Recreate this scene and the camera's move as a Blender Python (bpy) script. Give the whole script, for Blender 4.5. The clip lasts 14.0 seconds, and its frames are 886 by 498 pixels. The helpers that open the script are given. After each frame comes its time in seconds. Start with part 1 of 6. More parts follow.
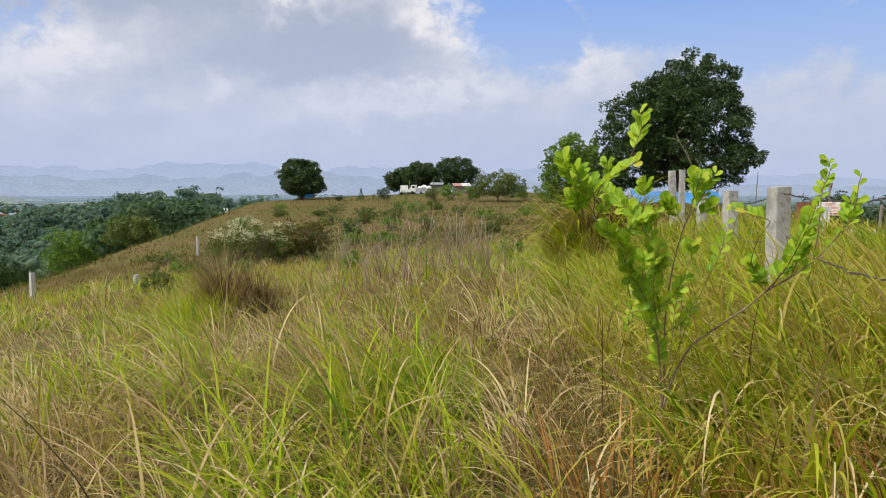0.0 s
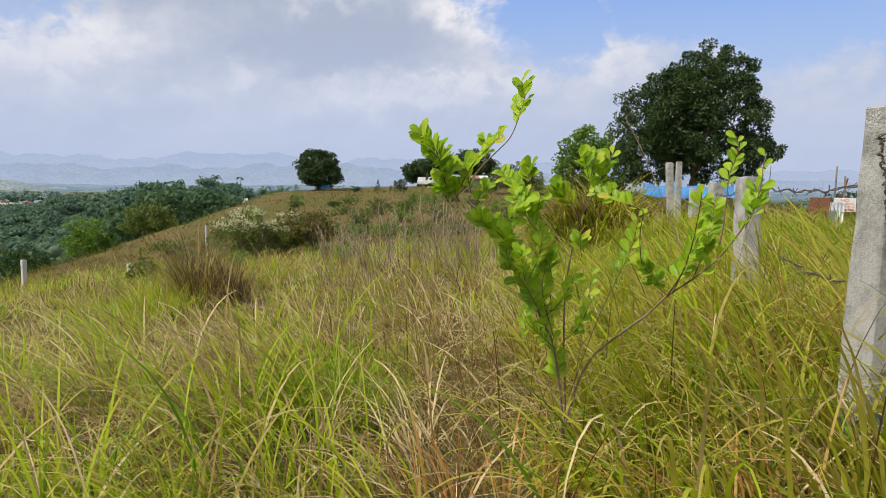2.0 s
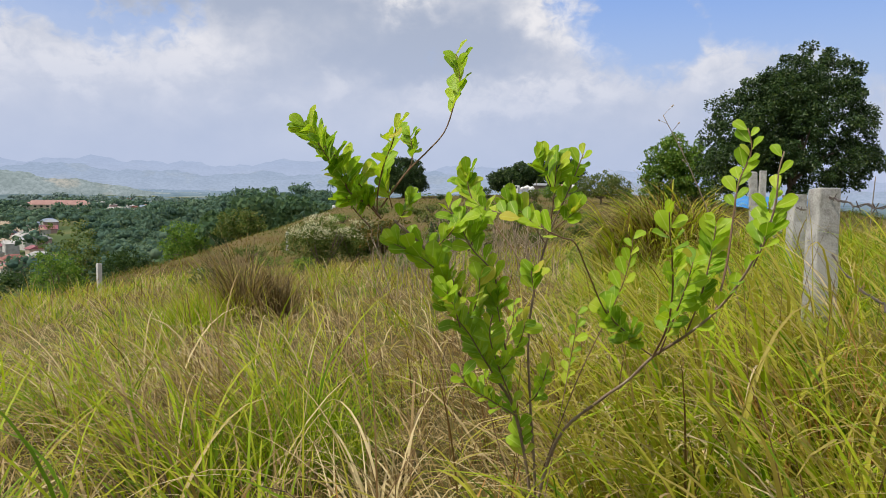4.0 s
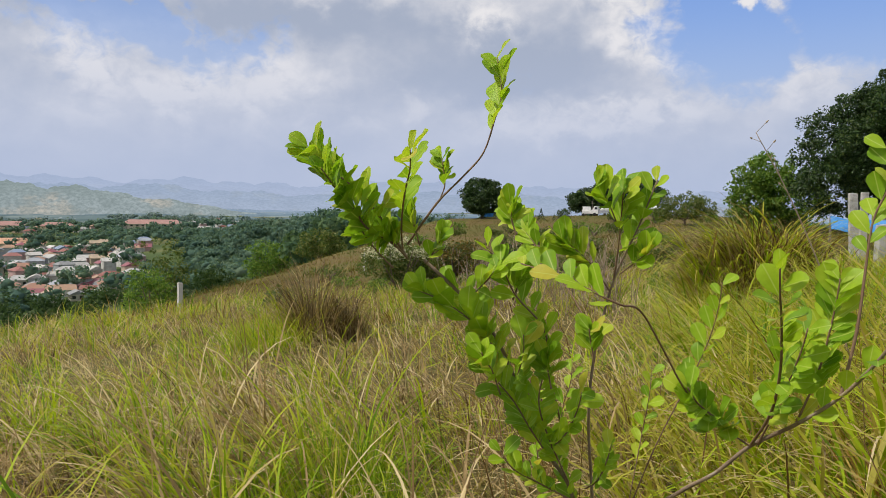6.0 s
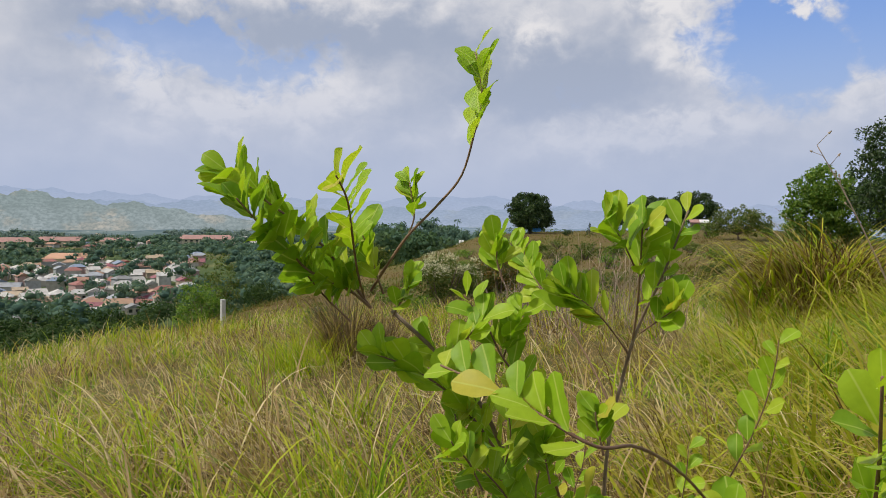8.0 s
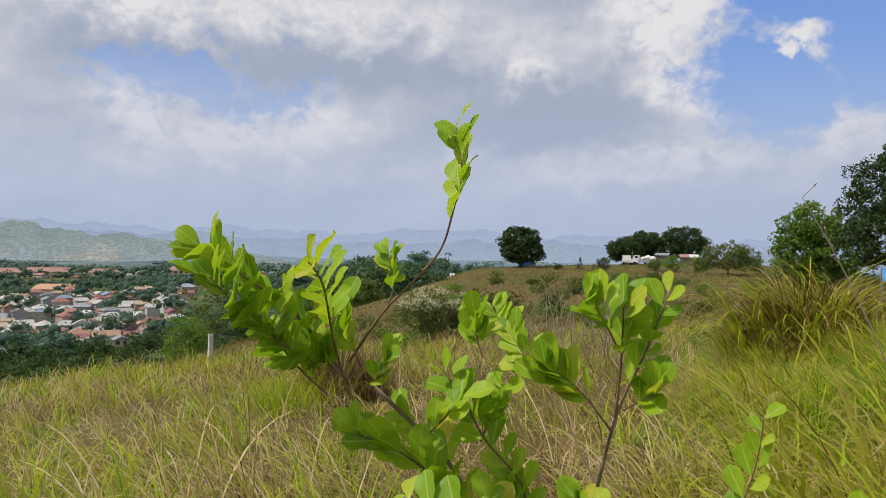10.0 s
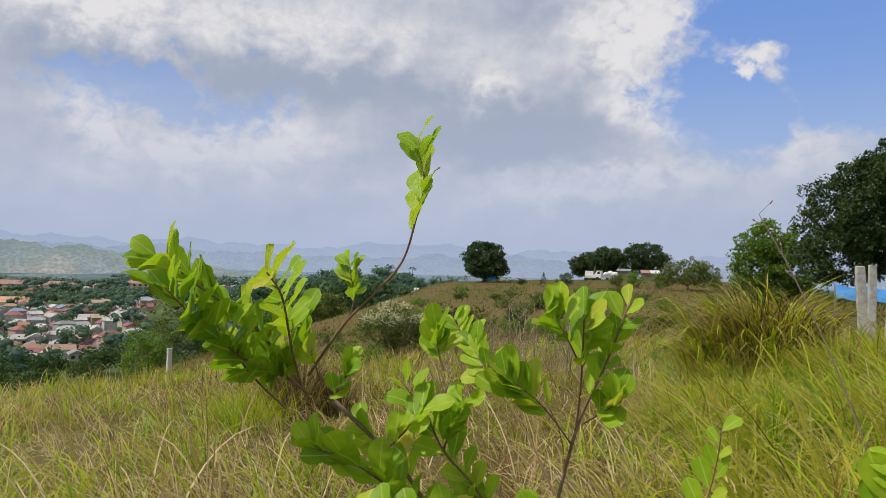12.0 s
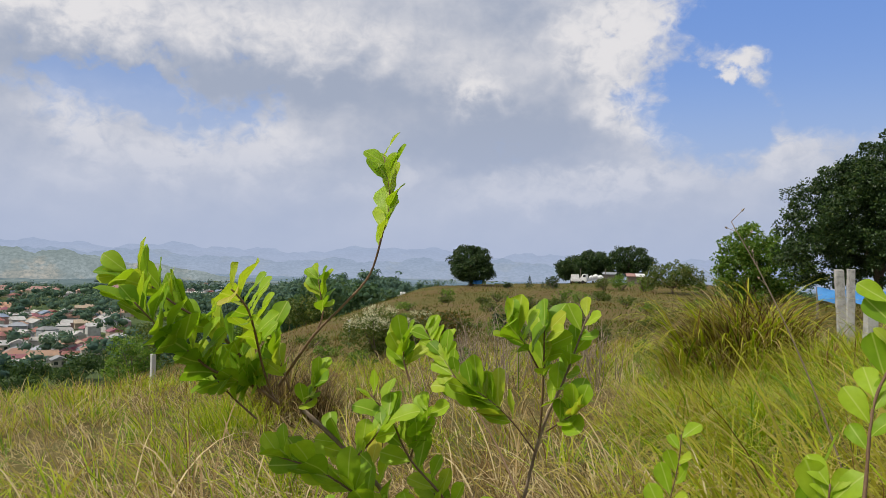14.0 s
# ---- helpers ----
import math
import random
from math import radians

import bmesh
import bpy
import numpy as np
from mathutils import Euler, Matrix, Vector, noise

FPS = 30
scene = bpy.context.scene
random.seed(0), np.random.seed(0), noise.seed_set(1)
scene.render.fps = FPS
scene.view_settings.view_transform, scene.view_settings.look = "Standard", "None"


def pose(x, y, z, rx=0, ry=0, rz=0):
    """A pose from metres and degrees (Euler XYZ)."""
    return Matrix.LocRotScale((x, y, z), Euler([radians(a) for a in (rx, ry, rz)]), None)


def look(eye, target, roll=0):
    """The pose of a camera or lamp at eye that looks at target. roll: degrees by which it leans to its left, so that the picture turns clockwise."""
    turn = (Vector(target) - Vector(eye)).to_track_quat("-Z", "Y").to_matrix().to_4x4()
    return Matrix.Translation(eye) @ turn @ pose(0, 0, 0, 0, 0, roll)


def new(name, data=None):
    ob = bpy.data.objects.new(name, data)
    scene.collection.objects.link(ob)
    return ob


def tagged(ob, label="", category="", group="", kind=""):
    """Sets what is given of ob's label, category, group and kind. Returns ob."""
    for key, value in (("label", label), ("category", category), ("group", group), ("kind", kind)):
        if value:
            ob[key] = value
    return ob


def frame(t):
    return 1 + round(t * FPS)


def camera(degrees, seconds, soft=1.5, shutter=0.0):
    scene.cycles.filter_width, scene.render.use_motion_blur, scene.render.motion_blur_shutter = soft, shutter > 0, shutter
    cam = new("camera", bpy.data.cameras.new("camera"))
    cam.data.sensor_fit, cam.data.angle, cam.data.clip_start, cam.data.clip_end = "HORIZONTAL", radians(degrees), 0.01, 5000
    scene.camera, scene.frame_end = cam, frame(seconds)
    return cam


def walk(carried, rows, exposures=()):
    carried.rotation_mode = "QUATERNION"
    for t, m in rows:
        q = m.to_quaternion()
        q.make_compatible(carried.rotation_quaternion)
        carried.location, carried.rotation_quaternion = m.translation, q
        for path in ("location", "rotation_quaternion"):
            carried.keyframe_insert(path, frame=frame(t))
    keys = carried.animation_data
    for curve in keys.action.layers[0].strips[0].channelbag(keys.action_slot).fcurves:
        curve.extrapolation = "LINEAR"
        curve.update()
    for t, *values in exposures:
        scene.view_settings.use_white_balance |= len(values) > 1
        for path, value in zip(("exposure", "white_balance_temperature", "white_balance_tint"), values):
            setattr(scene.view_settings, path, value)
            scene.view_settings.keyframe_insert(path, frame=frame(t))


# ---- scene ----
cam = camera(61.0, 14.0, soft=0.7)

# the path: seconds, place, tilt, roll, turn
PATH = (
    (0.0, 0.016, 0.004, 1.492, 85.00, -0.03, 0.13),
    (0.5, 0.170, 0.156, 1.482, 84.90, 0.27, -0.45),
    (1.0, 0.322, 0.274, 1.470, 84.80, 0.09, 0.37),
    (1.5, 0.497, 0.349, 1.468, 84.63, -0.33, 1.17),
    (2.0, 0.618, 0.477, 1.453, 84.41, -0.62, 1.68),
    (2.5, 0.739, 0.696, 1.456, 84.47, -0.66, 2.57),
    (5.0, 1.136, 1.358, 1.463, 85.64, -1.25, 12.01),
    (5.5, 1.123, 1.425, 1.472, 86.12, -1.21, 13.14),
    (6.0, 1.086, 1.573, 1.486, 86.39, -1.08, 14.29),
    (6.5, 1.095, 1.722, 1.501, 86.35, -1.02, 15.43),
    (7.0, 1.096, 1.845, 1.503, 86.39, -1.03, 16.49),
    (7.5, 1.114, 1.905, 1.508, 86.77, -0.93, 17.35),
    (8.0, 1.125, 1.953, 1.524, 87.45, -0.86, 17.93),
    (8.5, 1.131, 1.972, 1.553, 88.26, -0.85, 18.16),
    (11.0, 1.139, 1.980, 1.592, 90.70, -1.44, 16.01),
    (11.5, 1.163, 1.949, 1.592, 90.99, -1.52, 15.31),
    (12.0, 1.138, 1.985, 1.586, 91.14, -1.61, 14.53),
    (12.5, 1.158, 1.951, 1.598, 91.27, -1.72, 13.90),
    (13.0, 1.152, 1.962, 1.608, 91.42, -1.68, 13.57),
    (13.5, 1.147, 2.004, 1.596, 91.52, -1.58, 13.51),
    (14.0, 1.178, 1.960, 1.602, 91.46, -1.43, 13.49),
)
walk(cam, [(r[0], pose(*r[1:])) for r in PATH], exposures=((0.0, 0.08), (2.5, 0.08), (5.0, 0.0), (8.5, -0.12), (14.0, -0.14)))

# ---------------------------------------------------------------- sky and sun
SUN_AZ, SUN_EL = -122.0, 52.0   # degrees, clockwise from +y


def node(tree, kind, **inputs):
    n = tree.nodes.new(kind)
    for key, value in inputs.items():
        if key in n.inputs:
            n.inputs[key].default_value = value
    return n


def num(tree, op, a, b=None, clamp=False):
    n = tree.nodes.new("ShaderNodeMath")
    n.operation, n.use_clamp = op, clamp
    for i, v in enumerate((a, b)):
        if v is None:
            continue
        if isinstance(v, (int, float)):
            n.inputs[i].default_value = v
        else:
            tree.links.new(v, n.inputs[i])
    return n.outputs[0]


def blend(tree, fac, a, b, mode="MIX"):
    n = tree.nodes.new("ShaderNodeMix")
    n.data_type, n.blend_type = "RGBA", mode
    for sock, v in ((n.inputs[0], fac), (n.inputs[6], a), (n.inputs[7], b)):
        if isinstance(v, (int, float)):
            sock.default_value = v
        elif isinstance(v, tuple):
            sock.default_value = (*v[:3], 1)
        else:
            tree.links.new(v, sock)
    return n.outputs[2]


def remap(tree, v, a, b, c=0.0, d=1.0, smooth=True):
    n = tree.nodes.new("ShaderNodeMapRange")
    n.interpolation_type = "SMOOTHSTEP" if smooth else "LINEAR"
    for i, q in enumerate((a, b, c, d)):
        n.inputs[i + 1].default_value = q
    tree.links.new(v, n.inputs[0])
    return n.outputs[0]


def fbm(tree, vec, scale, detail=5.0, rough=0.55, distort=0.0):
    n = node(tree, "ShaderNodeTexNoise", Scale=scale, Detail=detail, Roughness=rough, Distortion=distort)
    tree.links.new(vec, n.inputs["Vector"])
    return n.outputs[0]


def build_world():
    w = bpy.data.worlds.new("sky")
    scene.world = w
    w.use_nodes = True
    t = w.node_tree
    t.nodes.clear()
    out = t.nodes.new("ShaderNodeOutputWorld")
    bg = t.nodes.new("ShaderNodeBackground")
    t.links.new(bg.outputs[0], out.inputs[0])
    sky = t.nodes.new("ShaderNodeTexSky")
    sky.sky_type, sky.sun_disc = "NISHITA", False
    sky.sun_elevation, sky.sun_rotation = radians(SUN_EL), radians(SUN_AZ)
    sky.air_density, sky.dust_density, sky.ozone_density = 1.0, 1.5, 2.0
    air = blend(t, 1.0, sky.outputs[0], (0.10, 0.11, 0.13), "MULTIPLY")
    co = t.nodes.new("ShaderNodeTexCoord")
    sep = t.nodes.new("ShaderNodeSeparateXYZ")
    t.links.new(co.outputs["Generated"], sep.inputs[0])
    X, Y, Z = sep.outputs
    az = num(t, "MULTIPLY", num(t, "ARCTAN2", X, Y), 57.29578)      # degrees, right of +y
    el = num(t, "MULTIPLY", num(t, "ARCSINE", Z), 57.29578)
    comb = t.nodes.new("ShaderNodeCombineXYZ")
    t.links.new(num(t, "MULTIPLY", az, 0.06), comb.inputs[0])
    t.links.new(num(t, "MULTIPLY", el, 0.075), comb.inputs[1])
    uv = comb.outputs[0]
    blue = blend(t, 0.75, air, blend(t, remap(t, el, 4.0, 20.0), (0.40, 0.55, 0.86), (0.20, 0.37, 0.84)))
    billow = fbm(t, uv, 2.2, 9.0, 0.50, 0.15)
    above = t.nodes.new("ShaderNodeVectorMath")
    above.operation = "ADD"
    above.inputs[1].default_value = (-0.03, 0.06, 0.0)
    t.links.new(uv, above.inputs[0])
    emboss = num(t, "SUBTRACT", fbm(t, uv, 2.2, 6.0, 0.46, 0.1), fbm(t, above.outputs[0], 2.2, 6.0, 0.46, 0.1))
    soft = fbm(t, uv, 1.0, 4.0, 0.5)
    fine = fbm(t, uv, 6.0, 6.0, 0.55, 0.2)
    curl = fbm(t, uv, 15.0, 6.0, 0.60, 0.6)
    wob = num(t, "MULTIPLY", num(t, "SUBTRACT", billow, 0.5), 8.0)
    waz, wel = num(t, "ADD", az, wob), num(t, "ADD", el, num(t, "MULTIPLY", num(t, "SUBTRACT", fine, 0.5), 5.0))

    def blobs(rows):
        total = None
        for a, e, ra, re, amp in rows:
            p = num(t, "POWER", num(t, "ABSOLUTE", num(t, "MULTIPLY", num(t, "SUBTRACT", waz, a), 1.0 / ra)), 2.0)
            q = num(t, "POWER", num(t, "ABSOLUTE", num(t, "MULTIPLY", num(t, "SUBTRACT", wel, e), 1.0 / re)), 2.0)
            g = num(t, "MULTIPLY", num(t, "EXPONENT", num(t, "MULTIPLY", num(t, "ADD", p, q), -1.0)), amp)
            total = g if total is None else num(t, "ADD", total, g)
        return total

    # where the cover opens (blue) and where it is thick
    gaps = blobs(((12.5, 19, 9.0, 7.0, 1.25), (26, 13, 11, 8, 0.9), (6, 13, 5, 4, 0.4), (13, 11.5, 7, 4, 0.5), (3, 10, 7, 5, 0.28), (7.8, 15.2, 3.2, 1.3, -0.95), (10.0, 12.6, 1.6, 2.2, -0.6), (10.5, 8.5, 3.5, 2.0, -0.5), (-36.5, 11.3, 8.5, 2.8, 0.74), (-44, 20.5, 3, 1.8, 0.7), (-20, 9.5, 8, 2, 0.2)))
    cover = num(t, "ADD", num(t, "MULTIPLY", num(t, "SUBTRACT", billow, 0.5), 1.6), num(t, "MULTIPLY", num(t, "SUBTRACT", fine, 0.5), 0.8))
    cover = num(t, "ADD", cover, num(t, "MULTIPLY", num(t, "SUBTRACT", curl, 0.5), 0.45))
    cover = num(t, "SUBTRACT", num(t, "ADD", cover, 0.70), gaps)
    cover = num(t, "MAXIMUM", remap(t, cover, -0.04, 0.42), remap(t, az, -24.0, -10.0, 0.32, 0.0))
    # sunlit heads and grey undersides
    lit = blobs(((-1.2, 17.8, 4.2, 2.2, 0.9), (-0.6, 12.3, 1.9, 1.7, 0.8), (2.2, 10.4, 1.6, 1.2, 0.6), (-2.6, 15.2, 1.8, 1.3, 0.5), (-11.5, 13.6, 2.6, 1.6, 0.75), (0.5, 7.0, 4.5, 1.0, 0.75), (-5, 5.4, 5, 0.7, 0.5), (-6, 6.6, 7, 1.1, 0.35),
                 (-41, 17.5, 6, 2.2, 0.75), (-27, 17.2, 11, 1.8, 0.5), (-39.5, 8.8, 2.2, 2.0, 0.8), (-33.5, 7.6, 2.6, 1.3, 0.6), (-26, 8.6, 3.2, 1.2, 0.5), (-29, 8.5, 7, 1.6, 0.2), (10.5, 8.5, 3, 1.5, 0.5), (7.8, 15.4, 2.8, 1.3, 0.5)))
    dark = blobs(((-29, 13.2, 12, 1.6, 0.75), (-10.0, 9.6, 8.0, 2.8, 0.95), (-8, 18.5, 4, 2.0, 0.5), (-42, 13, 5, 2.2, 0.4), (-20, 12.5, 6, 2.0, 0.4)))
    tone = num(t, "ADD", num(t, "MULTIPLY", emboss, 2.0), num(t, "ADD", num(t, "ADD", num(t, "MULTIPLY", num(t, "SUBTRACT", soft, 0.5), 0.8), num(t, "MULTIPLY", num(t, "SUBTRACT", fine, 0.5), 0.2)), num(t, "SUBTRACT", lit, dark)))
    tone = num(t, "ADD", tone, num(t, "MULTIPLY", num(t, "MULTIPLY", num(t, "SUBTRACT", fine, 0.5), lit), 2.8))
    tone = num(t, "ADD", tone, num(t, "MULTIPLY", num(t, "MULTIPLY", num(t, "SUBTRACT", curl, 0.5), num(t, "ADD", lit, 0.10)), 2.6))
    puffs = num(t, "MULTIPLY", remap(t, fbm(t, uv, 4.2, 7.0, 0.55, 0.3), 0.50, 0.66), blobs(((-33, 7.4, 10, 2.6, 0.9), (-14, 7.0, 8, 2.0, 0.45))))
    tone = num(t, "ADD", tone, puffs)
    grey, white = (0.39, 0.445, 0.57), (0.84, 0.825, 0.845)
    cloud = blend(t, remap(t, tone, -0.8, 0.9), grey, white)
    col = blend(t, cover, blue, cloud)
    # haze thickens to the horizon
    haze = remap(t, el, 0.0, 14.5, 0.90, 0.0)
    col = blend(t, haze, col, (0.455, 0.530, 0.72))
    col = blend(t, remap(t, el, -6.0, -0.5, 1.0, 0.0), col, (0.20, 0.22, 0.20))
    t.links.new(col, bg.inputs[0])
    bg.inputs[1].default_value = 1.0


build_world()
sun = new("sun", bpy.data.lights.new("sun", "SUN"))
sun.data.energy, sun.data.angle, sun.data.color = 4.0, radians(1.5), (1.0, 0.93, 0.82)
_a, _e = radians(SUN_AZ), radians(SUN_EL)
sun.matrix_world = look((math.sin(_a) * math.cos(_e) * 100, math.cos(_a) * math.cos(_e) * 100, math.sin(_e) * 100), (0, 0, 0))

# ---------------------------------------------------------------- materials
def material(name, rough=0.8, spec=0.3):
    m = bpy.data.materials.new(name)
    m.use_nodes = True
    t = m.node_tree
    b = t.nodes["Principled BSDF"]
    b.inputs["Roughness"].default_value = rough
    b.inputs["Specular IOR Level"].default_value = spec
    return m, t, b


def here(t):
    return t.nodes.new("ShaderNodeNewGeometry").outputs["Position"]


def own(t):
    return t.nodes.new("ShaderNodeTexCoord").outputs["Object"]


def ramp(t, fac, stops):
    n = t.nodes.new("ShaderNodeValToRGB")
    e = n.color_ramp.elements
    while len(e) < len(stops):
        e.new(0.5)
    for el_, (p, c) in zip(e, stops):
        el_.position, el_.color = p, (*c, 1)
    t.links.new(fac, n.inputs[0])
    return n.outputs[0]


def relief(t, b, height, strength=0.4, distance=0.02):
    n = node(t, "ShaderNodeBump", Strength=strength, Distance=distance)
    t.links.new(height, n.inputs["Height"])
    t.links.new(n.outputs[0], b.inputs["Normal"])


def leafy(name, stops, through_light=0.35, rough=0.5, spec=0.35, patch=0.0, by="island", veins=False):
    """Foliage: colour by leaf (island or object), light passing through."""
    m, t, b = material(name, rough, spec)
    if by == "island":
        r = t.nodes.new("ShaderNodeNewGeometry").outputs["Random Per Island"]
    elif by == "object":
        r = t.nodes.new("ShaderNodeObjectInfo").outputs["Random"]
    else:
        a = t.nodes.new("ShaderNodeAttribute")
        a.attribute_name = by
        r = a.outputs["Fac"]
    if patch:
        r = num(t, "ADD", num(t, "MULTIPLY", r, 0.6), num(t, "MULTIPLY", num(t, "SUBTRACT", fbm(t, here(t), patch, 3.0), 0.3), 0.8), clamp=True)
    c = ramp(t, r, stops)
    if veins:
        v = own(t)
        sep = t.nodes.new("ShaderNodeSeparateXYZ")
        t.links.new(v, sep.inputs[0])
        side = num(t, "ABSOLUTE", sep.outputs[0])
        rib = remap(t, side, 0.0004, 0.0016, 1.0, 0.0)
        mottle = fbm(t, v, 60.0, 4.0, 0.6)
        c = blend(t, remap(t, mottle, 0.3, 0.7, 0.0, 0.35), c, blend(t, 1.0, c, (0.62, 0.70, 0.55), "MULTIPLY"))
        c = blend(t, num(t, "MULTIPLY", rib, 0.5), c, (0.55, 0.62, 0.16))
    t.links.new(c, b.inputs["Base Color"])
    tr = t.nodes.new("ShaderNodeBsdfTranslucent")
    t.links.new(blend(t, 1.0, c, (1.25, 1.25, 0.7), "MULTIPLY"), tr.inputs[0])
    mix = t.nodes.new("ShaderNodeMixShader")
    mix.inputs[0].default_value = through_light
    t.links.new(b.outputs[0], mix.inputs[1])
    t.links.new(tr.outputs[0], mix.inputs[2])
    t.links.new(mix.outputs[0], t.nodes["Material Output"].inputs[0])
    return m


def plain(name, stops, scale=6.0, rough=0.8, spec=0.3, bump=0.3, dist=0.01, fine=40.0, metal=0.0, world=False):
    """A surface with stains at two scales and a fine relief."""
    m, t, b = material(name, rough, spec)
    v = here(t) if world else own(t)
    f = num(t, "ADD", num(t, "MULTIPLY", fbm(t, v, scale, 4.0), 0.65), num(t, "MULTIPLY", fbm(t, v, fine, 5.0, 0.65), 0.35))
    t.links.new(ramp(t, f, stops), b.inputs["Base Color"])
    b.inputs["Metallic"].default_value = metal
    relief(t, b, fbm(t, v, fine, 6.0, 0.7), bump, dist)
    return m


def varied(name, colours, rough=0.7):
    """One colour out of a set for each object."""
    m, t, b = material(name, rough, 0.25)
    r = t.nodes.new("ShaderNodeObjectInfo").outputs["Random"]
    n = t.nodes.new("ShaderNodeValToRGB")
    n.color_ramp.interpolation = "CONSTANT"
    e = n.color_ramp.elements
    while len(e) < len(colours):
        e.new(0.5)
    for i, c in enumerate(colours):
        e[i].position, e[i].color = i / len(colours), (*c, 1)
    t.links.new(r, n.inputs[0])
    dirt = fbm(t, own(t), 0.6, 5.0)
    t.links.new(blend(t, remap(t, dirt, 0.35, 0.75, 0.0, 0.45), n.outputs[0], (0.22, 0.2, 0.17)), b.inputs["Base Color"])
    return m


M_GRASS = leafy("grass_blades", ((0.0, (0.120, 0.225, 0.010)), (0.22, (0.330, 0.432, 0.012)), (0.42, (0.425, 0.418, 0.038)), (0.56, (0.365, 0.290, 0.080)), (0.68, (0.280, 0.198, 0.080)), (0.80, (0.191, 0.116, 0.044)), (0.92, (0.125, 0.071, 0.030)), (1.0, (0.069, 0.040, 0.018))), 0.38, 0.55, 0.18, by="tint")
M_STRAW = leafy("straw_blades", ((0.0, (0.580, 0.475, 0.265)), (0.30, (0.455, 0.345, 0.165)), (0.52, (0.320, 0.222, 0.100)), (0.75, (0.155, 0.112, 0.050)), (1.0, (0.072, 0.052, 0.030))), 0.22, 0.6, 0.18, by="tint")
M_RUSTGRASS = leafy("rust_blades", ((0.0, (0.50, 0.36, 0.09)), (0.4, (0.46, 0.24, 0.06)), (0.75, (0.32, 0.14, 0.045)), (1.0, (0.13, 0.055, 0.025))), 0.3, 0.45, 0.4, by="tint")
M_HILLGRASS = leafy("hill_grass_blades", ((0.0, (0.060, 0.096, 0.012)), (0.28, (0.115, 0.130, 0.024)), (0.5, (0.160, 0.132, 0.038)), (0.7, (0.150, 0.104, 0.040)), (1.0, (0.085, 0.054, 0.026))), 0.3, 0.7, 0.1, by="tint")
M_SHRUBLEAF = leafy("shrub_leaf", ((0.0, (0.180, 0.330, 0.015)), (0.35, (0.285, 0.450, 0.019)), (0.75, (0.380, 0.530, 0.026)), (0.96, (0.450, 0.530, 0.043)), (1.0, (0.533, 0.473, 0.060))), 0.42, 0.50, 0.30, by="object", veins=True)
M_MANGO = leafy("dark_tree_leaf", ((0.0, (0.016, 0.039, 0.010)), (0.6, (0.033, 0.072, 0.016)), (0.9, (0.065, 0.111, 0.023)), (1.0, (0.117, 0.156, 0.039))), 0.2, 0.42, 0.4)
M_LIGHTTREE = leafy("light_tree_leaf", ((0.0, (0.07, 0.15, 0.02)), (0.6, (0.14, 0.25, 0.035)), (1.0, (0.24, 0.32, 0.06))), 0.4, 0.5, 0.3)
M_BUSH = leafy("bush_leaf", ((0.0, (0.055, 0.10, 0.02)), (0.6, (0.12, 0.17, 0.035)), (1.0, (0.22, 0.22, 0.07))), 0.35, 0.5, 0.25)
M_RUSSET = leafy("russet_bush_leaf", ((0.0, (0.06, 0.09, 0.02)), (0.6, (0.13, 0.14, 0.03)), (1.0, (0.28, 0.16, 0.05))), 0.35, 0.5, 0.25)
M_BLOSSOM = leafy("pale_blossom", ((0.0, (0.50, 0.50, 0.36)), (1.0, (0.74, 0.72, 0.58))), 0.35, 0.6, 0.2)
M_SLOPEWOODS = leafy("slope_woods_leaf", ((0.0, (0.020, 0.044, 0.014)), (0.4, (0.038, 0.076, 0.021)), (0.75, (0.068, 0.112, 0.030)), (1.0, (0.125, 0.150, 0.045))), 0.3, 0.6, 0.15, patch=0.12)
# haze painted into the leaf colours: faint at the foot, strongest far off
M_HAZYWOODS = leafy("valley_leaf_hazed", ((0.0, (0.066, 0.122, 0.102)), (0.4, (0.094, 0.160, 0.122)), (0.7, (0.130, 0.196, 0.132)), (1.0, (0.195, 0.245, 0.150))), 0.3, 0.9, 0.0, patch=0.05)
M_FOOTWOODS = leafy("foot_leaf_part_hazed", ((0.0, (0.045, 0.090, 0.056)), (0.4, (0.070, 0.128, 0.068)), (0.75, (0.105, 0.166, 0.078)), (1.0, (0.170, 0.208, 0.095))), 0.3, 0.8, 0.05, patch=0.10)
M_FARHAZYWOODS = leafy("far_leaf_hazed", ((0.0, (0.120, 0.178, 0.172)), (0.5, (0.160, 0.218, 0.200)), (1.0, (0.215, 0.265, 0.222))), 0.3, 0.9, 0.0, patch=0.02)
M_DRY = leafy("dry_stalk", ((0.0, (0.20, 0.15, 0.10)), (0.6, (0.32, 0.25, 0.18)), (1.0, (0.42, 0.34, 0.26))), 0.15, 0.7, 0.2)
M_BARK = plain("bark", ((0.3, (0.10, 0.075, 0.055)), (0.7, (0.24, 0.19, 0.15))), 3.0, 0.9, 0.2, 0.8, 0.02, 18.0)
M_TWIG = plain("shrub_bark", ((0.3, (0.15, 0.10, 0.07)), (0.55, (0.27, 0.20, 0.14)), (0.75, (0.40, 0.34, 0.27))), 14.0, 0.8, 0.3, 0.5, 0.003, 160.0)
M_YOUNGTWIG = plain("young_twig_bark", ((0.3, (0.13, 0.070, 0.045)), (0.7, (0.26, 0.17, 0.10))), 14.0, 0.7, 0.3, 0.4, 0.002, 160.0)
